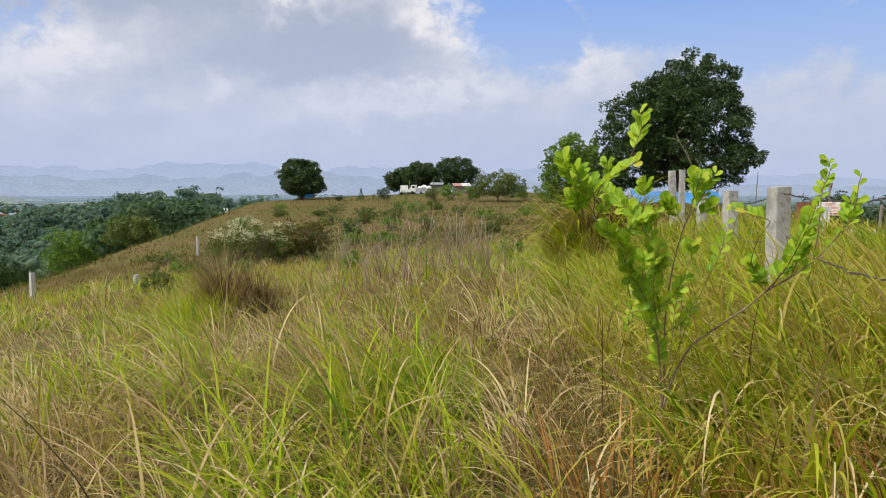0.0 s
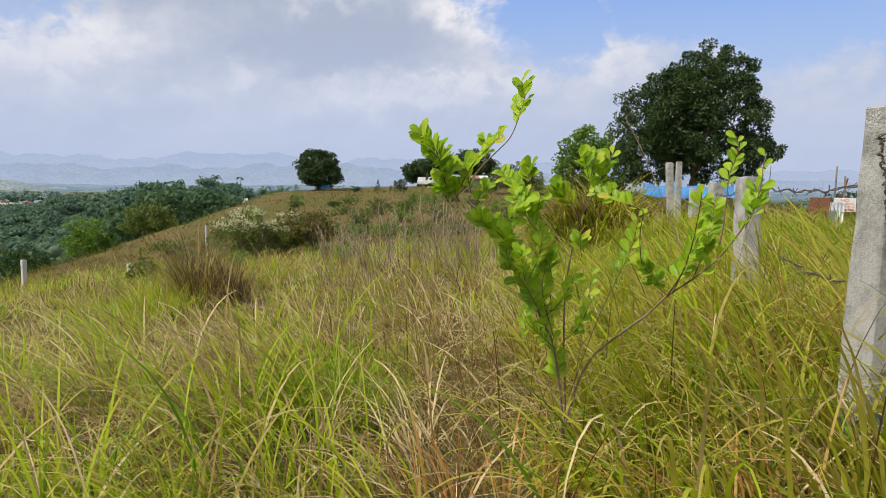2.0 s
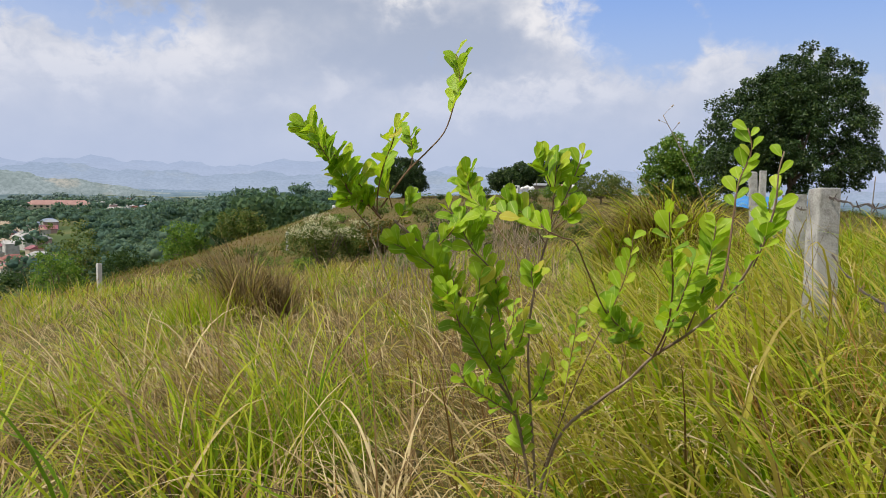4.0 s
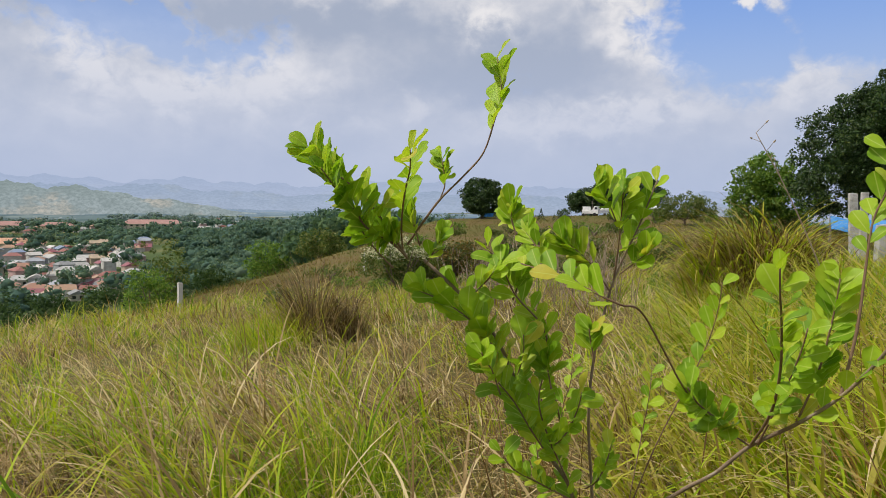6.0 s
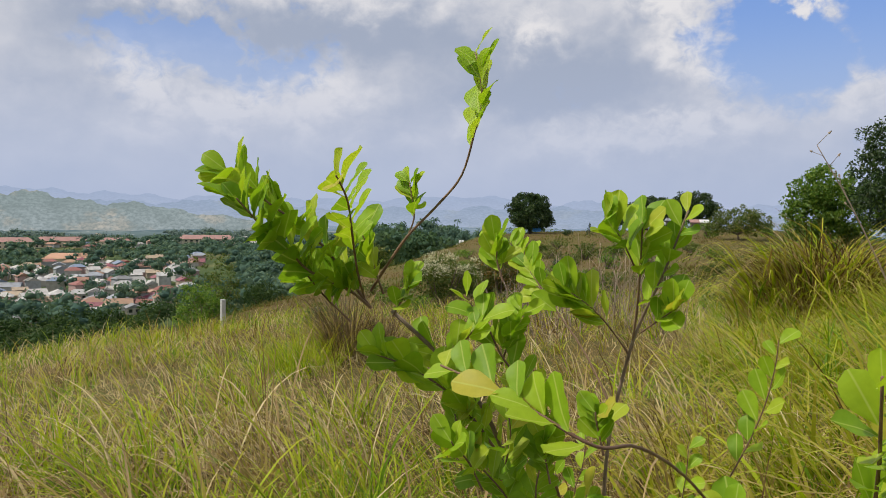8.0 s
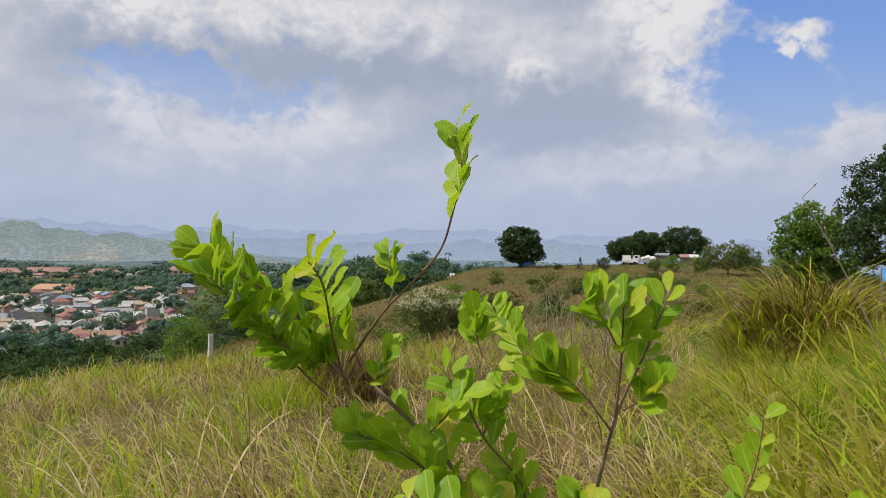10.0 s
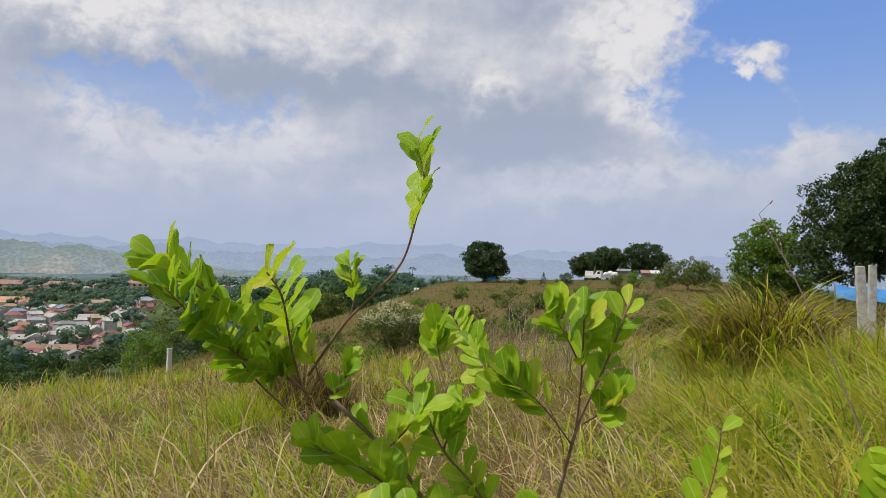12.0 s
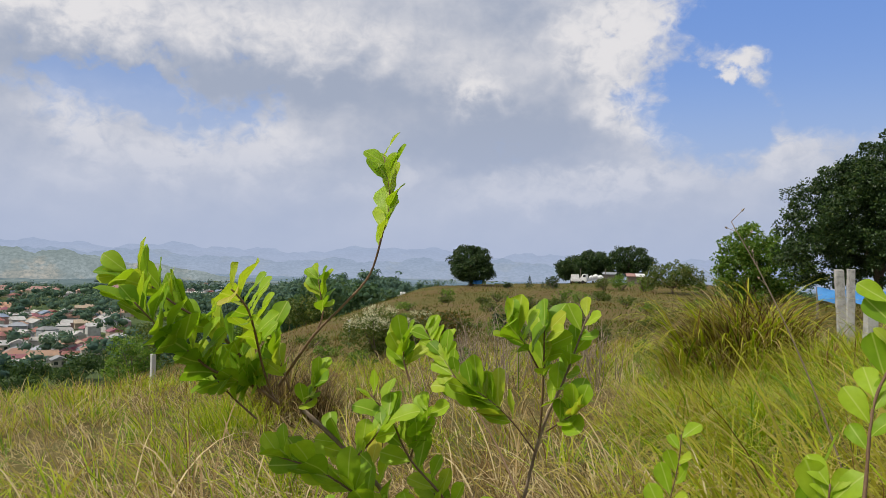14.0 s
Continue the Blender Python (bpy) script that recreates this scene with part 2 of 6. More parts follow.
M_CONCRETE = plain("concrete", ((0.28, (0.133, 0.125, 0.113)), (0.40, (0.296, 0.289, 0.265)), (0.54, (0.452, 0.445, 0.421)), (0.72, (0.530, 0.523, 0.499))), 9.0, 0.92, 0.2, 1.0, 0.012, 70.0)
M_PALECONCRETE = plain("pale_concrete", ((0.28, (0.28, 0.27, 0.25)), (0.45, (0.46, 0.45, 0.43)), (0.72, (0.58, 0.57, 0.55))), 5.0, 0.92, 0.2, 0.6, 0.012, 60.0)
M_WIRE = plain("rusty_wire", ((0.3, (0.10, 0.07, 0.055)), (0.7, (0.22, 0.19, 0.17))), 30.0, 0.6, 0.4, 0.3, 0.001, 200.0, 0.7)
M_RUST = plain("rusty_sheet", ((0.25, (0.07, 0.03, 0.022)), (0.6, (0.15, 0.06, 0.035)), (0.8, (0.22, 0.12, 0.08))), 4.0, 0.85, 0.3, 0.4, 0.004, 40.0)
M_ZINC = plain("zinc_sheet", ((0.3, (0.30, 0.32, 0.34)), (0.7, (0.48, 0.50, 0.52))), 3.0, 0.45, 0.5, 0.3, 0.003, 30.0, 0.5)
M_PLANK = plain("grey_wood", ((0.3, (0.14, 0.12, 0.10)), (0.7, (0.30, 0.26, 0.21))), 6.0, 0.9, 0.2, 0.6, 0.004, 60.0)
M_TARP = plain("blue_tarpaulin", ((0.3, (0.03, 0.17, 0.45)), (0.7, (0.07, 0.29, 0.62))), 1.2, 0.4, 0.5, 0.5, 0.05, 6.0)
M_WHITE = plain("white_paint", ((0.3, (0.62, 0.62, 0.60)), (0.7, (0.80, 0.80, 0.78))), 2.0, 0.35, 0.5, 0.1, 0.002, 20.0)
M_GLASS = plain("dark_window_glass", ((0.3, (0.02, 0.025, 0.03)), (0.7, (0.04, 0.045, 0.05))), 2.0, 0.08, 0.6, 0.0, 0.001, 20.0)
M_TYRE = plain("tyre_rubber", ((0.3, (0.02, 0.02, 0.02)), (0.7, (0.04, 0.04, 0.04))), 6.0, 0.9, 0.2)
M_SIGN = plain("sign_paint", ((0.3, (0.70, 0.66, 0.62)), (0.7, (0.80, 0.77, 0.74))), 5.0, 0.6, 0.3, 0.2, 0.002, 40.0)
M_SIGNRED = plain("sign_lettering", ((0.3, (0.50, 0.05, 0.03)), (0.7, (0.62, 0.10, 0.06))), 8.0, 0.6, 0.3, 0.1, 0.001, 60.0)
# roof tones pulled a little to grey, so some haze is painted in
M_ROOF = varied("roof_sheet", ((0.24, 0.085, 0.07), (0.33, 0.18, 0.125), (0.36, 0.355, 0.34), (0.44, 0.42, 0.38), (0.28, 0.115, 0.1), (0.3, 0.325, 0.365), (0.38, 0.24, 0.16), (0.2, 0.26, 0.36), (0.5, 0.485, 0.46), (0.26, 0.085, 0.11), (0.42, 0.42, 0.41), (0.24, 0.25, 0.26), (0.42, 0.33, 0.235), (0.52, 0.51, 0.495)))
M_HWALL = varied("house_wall", ((0.48, 0.45, 0.39), (0.55, 0.54, 0.52), (0.43, 0.35, 0.27), (0.46, 0.31, 0.29), (0.36, 0.385, 0.40)))
# red lightened and greyed to paint in the haze over the far halls
M_REDROOF = plain("hazed_red_roof", ((0.3, (0.30, 0.17, 0.15)), (0.7, (0.40, 0.25, 0.22))), 0.2, 0.8, 0.2, 0.2, 0.05, 2.0)


def ground_material():
    m, t, b = material("hill_ground", 0.95, 0.1)
    p = here(t)
    f1 = fbm(t, p, 0.06, 6.0, 0.6)
    f2 = fbm(t, p, 0.9, 6.0, 0.65)
    f3 = fbm(t, p, 9.0, 4.0, 0.7)
    mixf = num(t, "ADD", num(t, "MULTIPLY", f1, 0.6), num(t, "MULTIPLY", f2, 0.4))
    c = ramp(t, mixf, ((0.30, (0.055, 0.068, 0.016)), (0.43, (0.105, 0.099, 0.025)), (0.52, (0.140, 0.106, 0.037)), (0.62, (0.117, 0.080, 0.033)), (0.75, (0.070, 0.076, 0.019))))
    c = blend(t, remap(t, f3, 0.35, 0.7, 0.0, 0.3), c, (0.06, 0.05, 0.024))
    a = t.nodes.new("ShaderNodeAttribute")
    a.attribute_name = "wooded"
    low = ramp(t, fbm(t, p, 0.012, 6.0, 0.6), ((0.35, (0.045, 0.075, 0.028)), (0.5, (0.08, 0.11, 0.04)), (0.62, (0.17, 0.16, 0.07)), (0.72, (0.07, 0.10, 0.04))))
    c = blend(t, a.outputs["Fac"], c, low)
    t.links.new(c, b.inputs["Base Color"])
    relief(t, b, f3, 0.6, 0.08)
    return m


M_GROUND = ground_material()


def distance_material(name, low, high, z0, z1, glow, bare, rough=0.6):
    """Far hills that glow unlit, with haze painted into their colour."""
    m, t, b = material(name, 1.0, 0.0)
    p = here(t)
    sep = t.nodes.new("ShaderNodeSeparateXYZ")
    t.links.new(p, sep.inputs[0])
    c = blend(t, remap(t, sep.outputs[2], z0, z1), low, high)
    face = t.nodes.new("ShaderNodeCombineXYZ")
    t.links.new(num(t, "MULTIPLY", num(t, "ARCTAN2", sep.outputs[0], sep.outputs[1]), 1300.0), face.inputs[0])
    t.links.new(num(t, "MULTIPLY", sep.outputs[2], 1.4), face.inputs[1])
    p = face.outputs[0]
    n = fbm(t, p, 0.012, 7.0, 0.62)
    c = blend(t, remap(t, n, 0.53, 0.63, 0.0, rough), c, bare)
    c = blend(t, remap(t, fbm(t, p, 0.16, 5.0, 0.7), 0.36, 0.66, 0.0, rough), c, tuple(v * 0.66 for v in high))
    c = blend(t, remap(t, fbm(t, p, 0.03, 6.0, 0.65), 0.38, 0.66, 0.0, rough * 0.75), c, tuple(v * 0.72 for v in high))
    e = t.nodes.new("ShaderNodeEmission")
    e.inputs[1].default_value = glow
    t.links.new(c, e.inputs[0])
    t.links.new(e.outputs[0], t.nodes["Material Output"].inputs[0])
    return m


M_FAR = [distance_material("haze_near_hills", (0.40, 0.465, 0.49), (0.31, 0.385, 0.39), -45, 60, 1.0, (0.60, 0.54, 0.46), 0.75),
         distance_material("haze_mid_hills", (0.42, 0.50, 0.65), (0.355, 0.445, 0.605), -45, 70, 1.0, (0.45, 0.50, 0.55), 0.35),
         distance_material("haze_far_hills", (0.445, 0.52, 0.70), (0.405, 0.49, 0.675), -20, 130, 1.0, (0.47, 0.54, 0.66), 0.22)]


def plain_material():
    """The valley floor, glowing unlit, its haze painted in, paler the farther off."""
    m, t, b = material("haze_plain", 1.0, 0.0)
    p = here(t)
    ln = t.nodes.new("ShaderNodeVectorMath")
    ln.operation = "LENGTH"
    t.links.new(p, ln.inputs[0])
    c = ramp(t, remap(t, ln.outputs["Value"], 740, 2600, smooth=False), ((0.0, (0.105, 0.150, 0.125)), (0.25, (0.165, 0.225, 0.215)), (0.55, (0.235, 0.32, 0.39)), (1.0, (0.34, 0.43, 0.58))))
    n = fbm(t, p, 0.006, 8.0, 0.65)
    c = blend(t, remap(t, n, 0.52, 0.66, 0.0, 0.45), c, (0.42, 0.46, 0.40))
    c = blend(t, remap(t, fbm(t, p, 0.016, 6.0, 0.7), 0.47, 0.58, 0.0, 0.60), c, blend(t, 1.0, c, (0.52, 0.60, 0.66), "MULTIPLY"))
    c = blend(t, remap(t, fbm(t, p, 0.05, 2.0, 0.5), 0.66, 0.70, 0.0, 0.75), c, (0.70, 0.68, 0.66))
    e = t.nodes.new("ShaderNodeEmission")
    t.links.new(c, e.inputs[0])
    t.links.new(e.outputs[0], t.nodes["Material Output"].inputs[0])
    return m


M_PLAIN = plain_material()

# ---------------------------------------------------------------- the lie of the land
rng = np.random.default_rng(7)


def bell(x, y, cx, cy, sx, sy):
    return np.exp(-(((x - cx) / sx) ** 2 + ((y - cy) / sy) ** 2))


def roll_noise(x, y):
    return (np.sin(x * 0.83 + 1.3 * np.sin(y * 0.41)) * np.cos(y * 0.67 + 0.8 * np.sin(x * 0.53)) * 0.05
            + np.sin(x * 0.21 + 2.0) * np.cos(y * 0.17 + 1.0) * 0.10)


def land(x, y):
    """Height of the bare ground."""
    x, y = np.asarray(x, float), np.asarray(y, float)
    z = np.interp(y, (-60, -15, 0, 5, 10, 20, 30, 60, 100, 150, 190, 230), (-3, -0.2, 0.05, 0.1, -0.1, -0.6, -1.2, -1.7, -1.5, -0.5, -1.0, -4))
    z = z - np.interp(y, (-20, 0, 20, 35, 80, 145, 200), (0.10, 0.13, 0.14, 0.11, 0.08, 0.045, 0.04)) * np.maximum(0, -x - 0.5)
    z = z + 0.07 * np.clip(x, 0, 6) * np.interp(y, (-10, 0, 14, 30), (0.6, 1, 1, 0))
    z = z + 1.7 * bell(x, y, 15, 50, 10, 15) + 0.45 * bell(x, y, 5.0, 12.0, 3.0, 4.5)
    z = z + 0.22 * np.exp(-((x - np.interp(y, (3.4, 6, 9, 11.5, 13.7), (2.2, 2.66, 3.44, 3.92, 4.3))) / 0.8) ** 2) * np.interp(y, (2, 5, 14, 17), (0, 1, 1, 0))
    z = z + 0.40 * bell(x, y, -8.8, 17.5, 5.0, 5.5)
    z = z + 0.38 * bell(x, y, 2.7, 12.95, 0.9, 0.7)
    z = z + roll_noise(x, y) * np.interp(np.hypot(x, y), (0, 4, 30), (0.3, 1, 1.6))
    left = np.interp(y, (-60, 0, 15, 35, 80, 145, 175), (-9, -9.5, -13, -19, -28, -35, -30))
    right = np.interp(y, (-60, 0, 30, 60, 100, 150, 180), (26, 26, 22, 30, 26, 24, 20))
    out = np.maximum(np.maximum(left - x, x - right), np.maximum(y - 178, -40 - y))
    out = np.maximum(out, 0)
    drop = 0.5 * out * out / (out + 7.0)
    floor_ = -37 + 3 * np.sin(x * 0.006 + 1) * np.cos(y * 0.005) + 3 * np.sin(x * 0.017) * np.sin(y * 0.013 + 2)
    floor_ = floor_ + 23 * bell(x, y, -150, 430, 85, 70) + 7 * bell(x, y, -60, 470, 110, 70)
    zz = z - drop
    k = 6.0
    h = np.clip(0.5 + 0.5 * (zz - floor_) / k, 0, 1)
    return floor_ + (zz - floor_) * h + k * h * (1 - h)


def shape(name, verts, faces, mat, smooth=False):
    me = bpy.data.meshes.new(name)
    me.from_pydata(verts, [], faces)
    me.materials.append(mat)
    if smooth:
        me.shade_smooth()
    return me


def fast_mesh(name, co, tris, mat, attr=None, smooth=False, quads=False):
    """A mesh from arrays: points (n,3), corners (m,3) or (m,4)."""
    k = tris.shape[1]
    me = bpy.data.meshes.new(name)
    me.vertices.add(len(co))
    me.vertices.foreach_set("co", np.ascontiguousarray(co, np.float32).ravel())
    me.loops.add(tris.size)
    me.loops.foreach_set("vertex_index", np.ascontiguousarray(tris, np.int32).ravel())
    me.polygons.add(len(tris))
    me.polygons.foreach_set("loop_start", np.arange(0, tris.size, k, dtype=np.int32))
    if attr:
        a = me.attributes.new(attr[0], "FLOAT", "POINT")
        a.data.foreach_set("value", np.ascontiguousarray(attr[1], np.float32))
    me.update(calc_edges=True)
    me.materials.append(mat)
    if smooth:
        me.shade_smooth()
    return me


def build_ground():
    rings = np.concatenate([np.linspace(0.4, 12, 26), np.geomspace(12.6, 240, 90), np.geomspace(246, 1500, 60), np.array([2200, 3200, 4600])])
    n = 288
    ang = np.linspace(0, 2 * np.pi, n, endpoint=False)
    R, A = np.meshgrid(rings, ang, indexing="ij")
    X, Y = 0.8 + R * np.sin(A), 1.2 + R * np.cos(A)
    Z = land(X, Y)
    co = np.stack([X, Y, Z], -1).reshape(-1, 3)
    co = np.concatenate([co, [[0.8, 1.2, float(land(0.8, 1.2))]]])
    i = np.arange(len(rings) - 1)[:, None] * n
    j = np.arange(n)[None]
    q = np.stack([i + j, i + n + j, i + n + (j + 1) % n, i + (j + 1) % n], -1).reshape(-1, 4)
    wooded = np.clip((-6.0 - co[:, 2]) / 8.0, 0, 1)
    me = fast_mesh("ground", co, q, M_GROUND, ("wooded", wooded), True)
    bm = bmesh.new()
    bm.from_mesh(me)
    bm.verts.ensure_lookup_table()
    c = bm.verts[len(co) - 1]
    for a in range(n):
        f = bm.faces.new((c, bm.verts[a], bm.verts[(a + 1) % n]))
        f.smooth = True
    bmesh.ops.recalc_face_normals(bm, faces=bm.faces[:])
    bm.to_mesh(me)
    bm.free()
    tagged(new("ground", me), "grassy hilltop ridge falling to a wooded green valley", "ground", kind="structure")


build_ground()


def far_range(name, radius, a0, a1, heights, seed, mat, label, depth):
    """A range of hazy hills: a sheet with a front slope and a crest, far off."""
    n = 1100
    a = np.radians(np.linspace(a0, a1, n))
    r = np.random.default_rng(seed)
    u = np.linspace(0, 1, n)
    crest = np.interp(u, np.linspace(0, 1, len(heights)), heights)
    tall = crest + 46
    for k, amp in ((14, 0.10), (33, 0.13), (71, 0.10), (150, 0.05), (331, 0.03), (700, 0.015)):
        crest = crest + amp * tall * np.sin(a * k + r.uniform(0, 6)) * np.sin(a * k * 0.63 + r.uniform(0, 6))
    rows = []
    for s in np.linspace(0, 1, 7):
        rad = radius + depth * s
        z = -48 + (crest + 48) * (3 * s * s - 2 * s ** 3) + (4 * np.sin(a * 90 + 9 * s) + 3 * np.sin(a * 233 + 5 * s)) * np.sin(np.pi * s)
        rows.append(np.stack([rad * np.sin(a), rad * np.cos(a), z], -1))
    rows.append(np.stack([(radius + depth * 1.3) * np.sin(a), (radius + depth * 1.3) * np.cos(a), np.full(n, -60.0)], -1))
    co = np.concatenate(rows)
    i = np.arange(len(rows) - 1)[:, None] * n
    j = np.arange(n - 1)[None]
    q = np.stack([i + j, i + j + 1, i + n + j + 1, i + n + j], -1).reshape(-1, 4)
    tagged(new(name, fast_mesh(name, co, q, mat, None, True)), label, "hills", kind="structure")


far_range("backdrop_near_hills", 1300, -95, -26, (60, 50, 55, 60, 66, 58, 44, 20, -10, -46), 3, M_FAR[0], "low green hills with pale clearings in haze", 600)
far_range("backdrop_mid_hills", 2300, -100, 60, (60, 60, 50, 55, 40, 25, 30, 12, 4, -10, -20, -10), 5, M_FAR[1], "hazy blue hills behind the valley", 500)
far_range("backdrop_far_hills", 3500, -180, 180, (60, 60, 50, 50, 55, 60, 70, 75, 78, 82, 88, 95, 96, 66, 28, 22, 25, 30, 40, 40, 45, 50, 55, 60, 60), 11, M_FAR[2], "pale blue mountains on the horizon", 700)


def build_plain():
    rings, n = np.geomspace(740, 4700, 15), 144
    ang = np.linspace(0, 2 * np.pi, n, endpoint=False)
    R, A = np.meshgrid(rings, ang, indexing="ij")
    X, Y = R * np.sin(A), R * np.cos(A)
    Z = np.maximum(land(X, Y), -38.0) + 1.2
    Z[0] -= 8
    co = np.stack([X, Y, Z], -1).reshape(-1, 3)
    i, j = np.arange(len(rings) - 1)[:, None] * n, np.arange(n)[None]
    q = np.stack([i + j, i + (j + 1) % n, i + n + (j + 1) % n, i + n + j], -1).reshape(-1, 4)
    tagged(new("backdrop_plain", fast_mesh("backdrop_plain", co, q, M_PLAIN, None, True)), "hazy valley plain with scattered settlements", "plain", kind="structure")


build_plain()

# ---------------------------------------------------------------- builders
def part(name, me, parent, label=""):
    ob = new(name, me)
    ob.parent = parent
    if label:
        tagged(ob, label)
    return ob


def thing(name, x, y, z, label, category, group="", kind="", rz=0.0):
    ob = new(name)
    ob.location, ob.rotation_euler = (x, y, z), (0, 0, radians(rz))
    return tagged(ob, label, category, group, kind)


def boxed(bm, x0, x1, y0, y1, z0, z1, bevel=0.0):
    made = bmesh.ops.create_cube(bm, size=1.0)["verts"]
    for v in made:
        v.co = Vector((x0 + (v.co.x + 0.5) * (x1 - x0), y0 + (v.co.y + 0.5) * (y1 - y0), z0 + (v.co.z + 0.5) * (z1 - z0)))
    if bevel:
        edges = list({e for v in made for e in v.link_edges})
        bmesh.ops.bevel(bm, geom=edges, offset=bevel, segments=2, affect="EDGES", profile=0.6)
    return made


def baked(name, bm, mat, smooth=False):
    me = bpy.data.meshes.new(name)
    bmesh.ops.recalc_face_normals(bm, faces=bm.faces[:])
    bm.to_mesh(me)
    bm.free()
    me.materials.append(mat)
    if smooth:
        me.shade_smooth()
    return me


def smooth_line(points, n):
    """A smooth line through the points, n steps in each span."""
    p = [np.array(q, float) for q in points]
    p = [2 * p[0] - p[1], *p, 2 * p[-1] - p[-2]]
    out = []
    for i in range(1, len(p) - 2):
        for k in range(n):
            t = k / n
            out.append(0.5 * (2 * p[i] + (p[i + 1] - p[i - 1]) * t + (2 * p[i - 1] - 5 * p[i] + 4 * p[i + 1] - p[i + 2]) * t * t
                              + (3 * p[i] - p[i - 1] - 3 * p[i + 1] + p[i + 2]) * t ** 3))
    out.append(p[-2])
    return np.array(out)


def tube_arrays(line, r0, r1, sides=7, wobble=0.0, seed=0):
    """Points and quads of a tapered tube along a line."""
    r = np.random.default_rng(seed)
    n = len(line)
    d = np.gradient(line, axis=0)
    d /= np.linalg.norm(d, axis=1)[:, None] + 1e-9
    ref = np.array([0.31, 0.87, 0.38])
    a = np.cross(d, ref)
    a /= np.linalg.norm(a, axis=1)[:, None] + 1e-9
    b = np.cross(d, a)
    rad = np.linspace(r0, r1, n) * (1 + wobble * r.uniform(-1, 1, n))
    th = np.linspace(0, 2 * np.pi, sides, endpoint=False)
    ring = (np.cos(th)[None, :, None] * a[:, None] + np.sin(th)[None, :, None] * b[:, None]) * rad[:, None, None]
    co = (line[:, None] + ring).reshape(-1, 3)
    i = np.arange(n - 1)[:, None] * sides
    j = np.arange(sides)[None]
    q = np.stack([i + j, i + (j + 1) % sides, i + sides + (j + 1) % sides, i + sides + j], -1).reshape(-1, 4)
    co = np.concatenate([co, line[-1:]])
    last = (n - 1) * sides
    cap = np.array([[last + k, last + (k + 1) % sides, len(co) - 1, len(co) - 1] for k in range(sides)])
    return co, q, cap


def tubes(name, lines, mat, sides=7, wobble=0.05):
    """One mesh of several tapered tubes: (line, r0, r1)."""
    verts, faces, base = [], [], 0
    for k, (line, r0, r1) in enumerate(lines):
        co, q, cap = tube_arrays(np.asarray(line, float), r0, r1, sides, wobble, k)
        verts += [tuple(c) for c in co]
        faces += [tuple(int(v) + base for v in f) for f in q] + [tuple(int(v) + base for v in f[:3]) for f in cap]
        base += len(co)
    return shape(name, verts, faces, mat, True)


# ---------------------------------------------------------------- grass
def blades(name, roots, height, width, bend, azim, tint, segs, mat, fan=0.65, curve=1.7, cap=1.0):
    """Grass blades as bent, tapering strips."""
    n = len(roots)
    splay = rng.uniform(0.03, fan, n)
    t = np.linspace(0, 1, segs + 1)
    b = bend[:, None]
    along = height[:, None] * t[None]
    ang = splay[:, None] + b * t[None] ** curve
    step = np.diff(along, axis=1, prepend=0)
    mid = ang
    out = np.cumsum(step * np.sin(mid), axis=1)
    up = np.cumsum(step * np.cos(mid), axis=1)
    dx, dy = np.cos(azim)[:, None], np.sin(azim)[:, None]
    cx, cy, cz = roots[:, 0:1] + out * dx, roots[:, 1:2] + out * dy, roots[:, 2:3] + up
    tw = rng.uniform(-0.9, 0.9, n)[:, None]
    sx, sy = -np.sin(azim[:, None] + tw), np.cos(azim[:, None] + tw)
    w = 0.5 * width[:, None] * np.minimum(1, (1.02 - t[None]) ** 0.6 * 1.15) * (0.55 + 0.45 * np.minimum(1, t * 4))[None]
    L = np.stack([cx - w * sx, cy - w * sy, cz], -1)[:, :-1]
    Rr = np.stack([cx + w * sx, cy + w * sy, cz], -1)[:, :-1]
    tip = np.stack([cx, cy, cz], -1)[:, -1:]
    co = np.concatenate([np.stack([L, Rr], 2).reshape(n, -1, 3), tip], 1)
    m = 2 * segs + 1
    base = np.arange(n)[:, None] * m
    tri = []
    for k in range(segs - 1):
        tri.append(np.concatenate([base + 2 * k, base + 2 * k + 1, base + 2 * k + 3], 1))
        tri.append(np.concatenate([base + 2 * k, base + 2 * k + 3, base + 2 * k + 2], 1))
    k = segs - 1
    tri.append(np.concatenate([base + 2 * k, base + 2 * k + 1, base + 2 * segs], 1))
    tri = np.stack(tri, 1).reshape(-1, 3)
    return fast_mesh(name, co.reshape(-1, 3), tri, mat, ("tint", np.clip(tint[:, None] + np.concatenate([np.repeat(t[:-1], 2), [1.0]])[None] ** 3 * rng.uniform(-0.05, 0.45, n)[:, None] - 0.04, 0, cap).ravel()), True)


def patches(x, y, s):
    return (np.sin(x * s + 1.7 * np.sin(y * s * 0.7 + 0.6)) * np.cos(y * s * 1.2 + 1.1 * np.sin(x * s * 0.6)) + np.sin((x * 0.6 + y) * s * 1.9 + 2) * 0.5) / 1.5


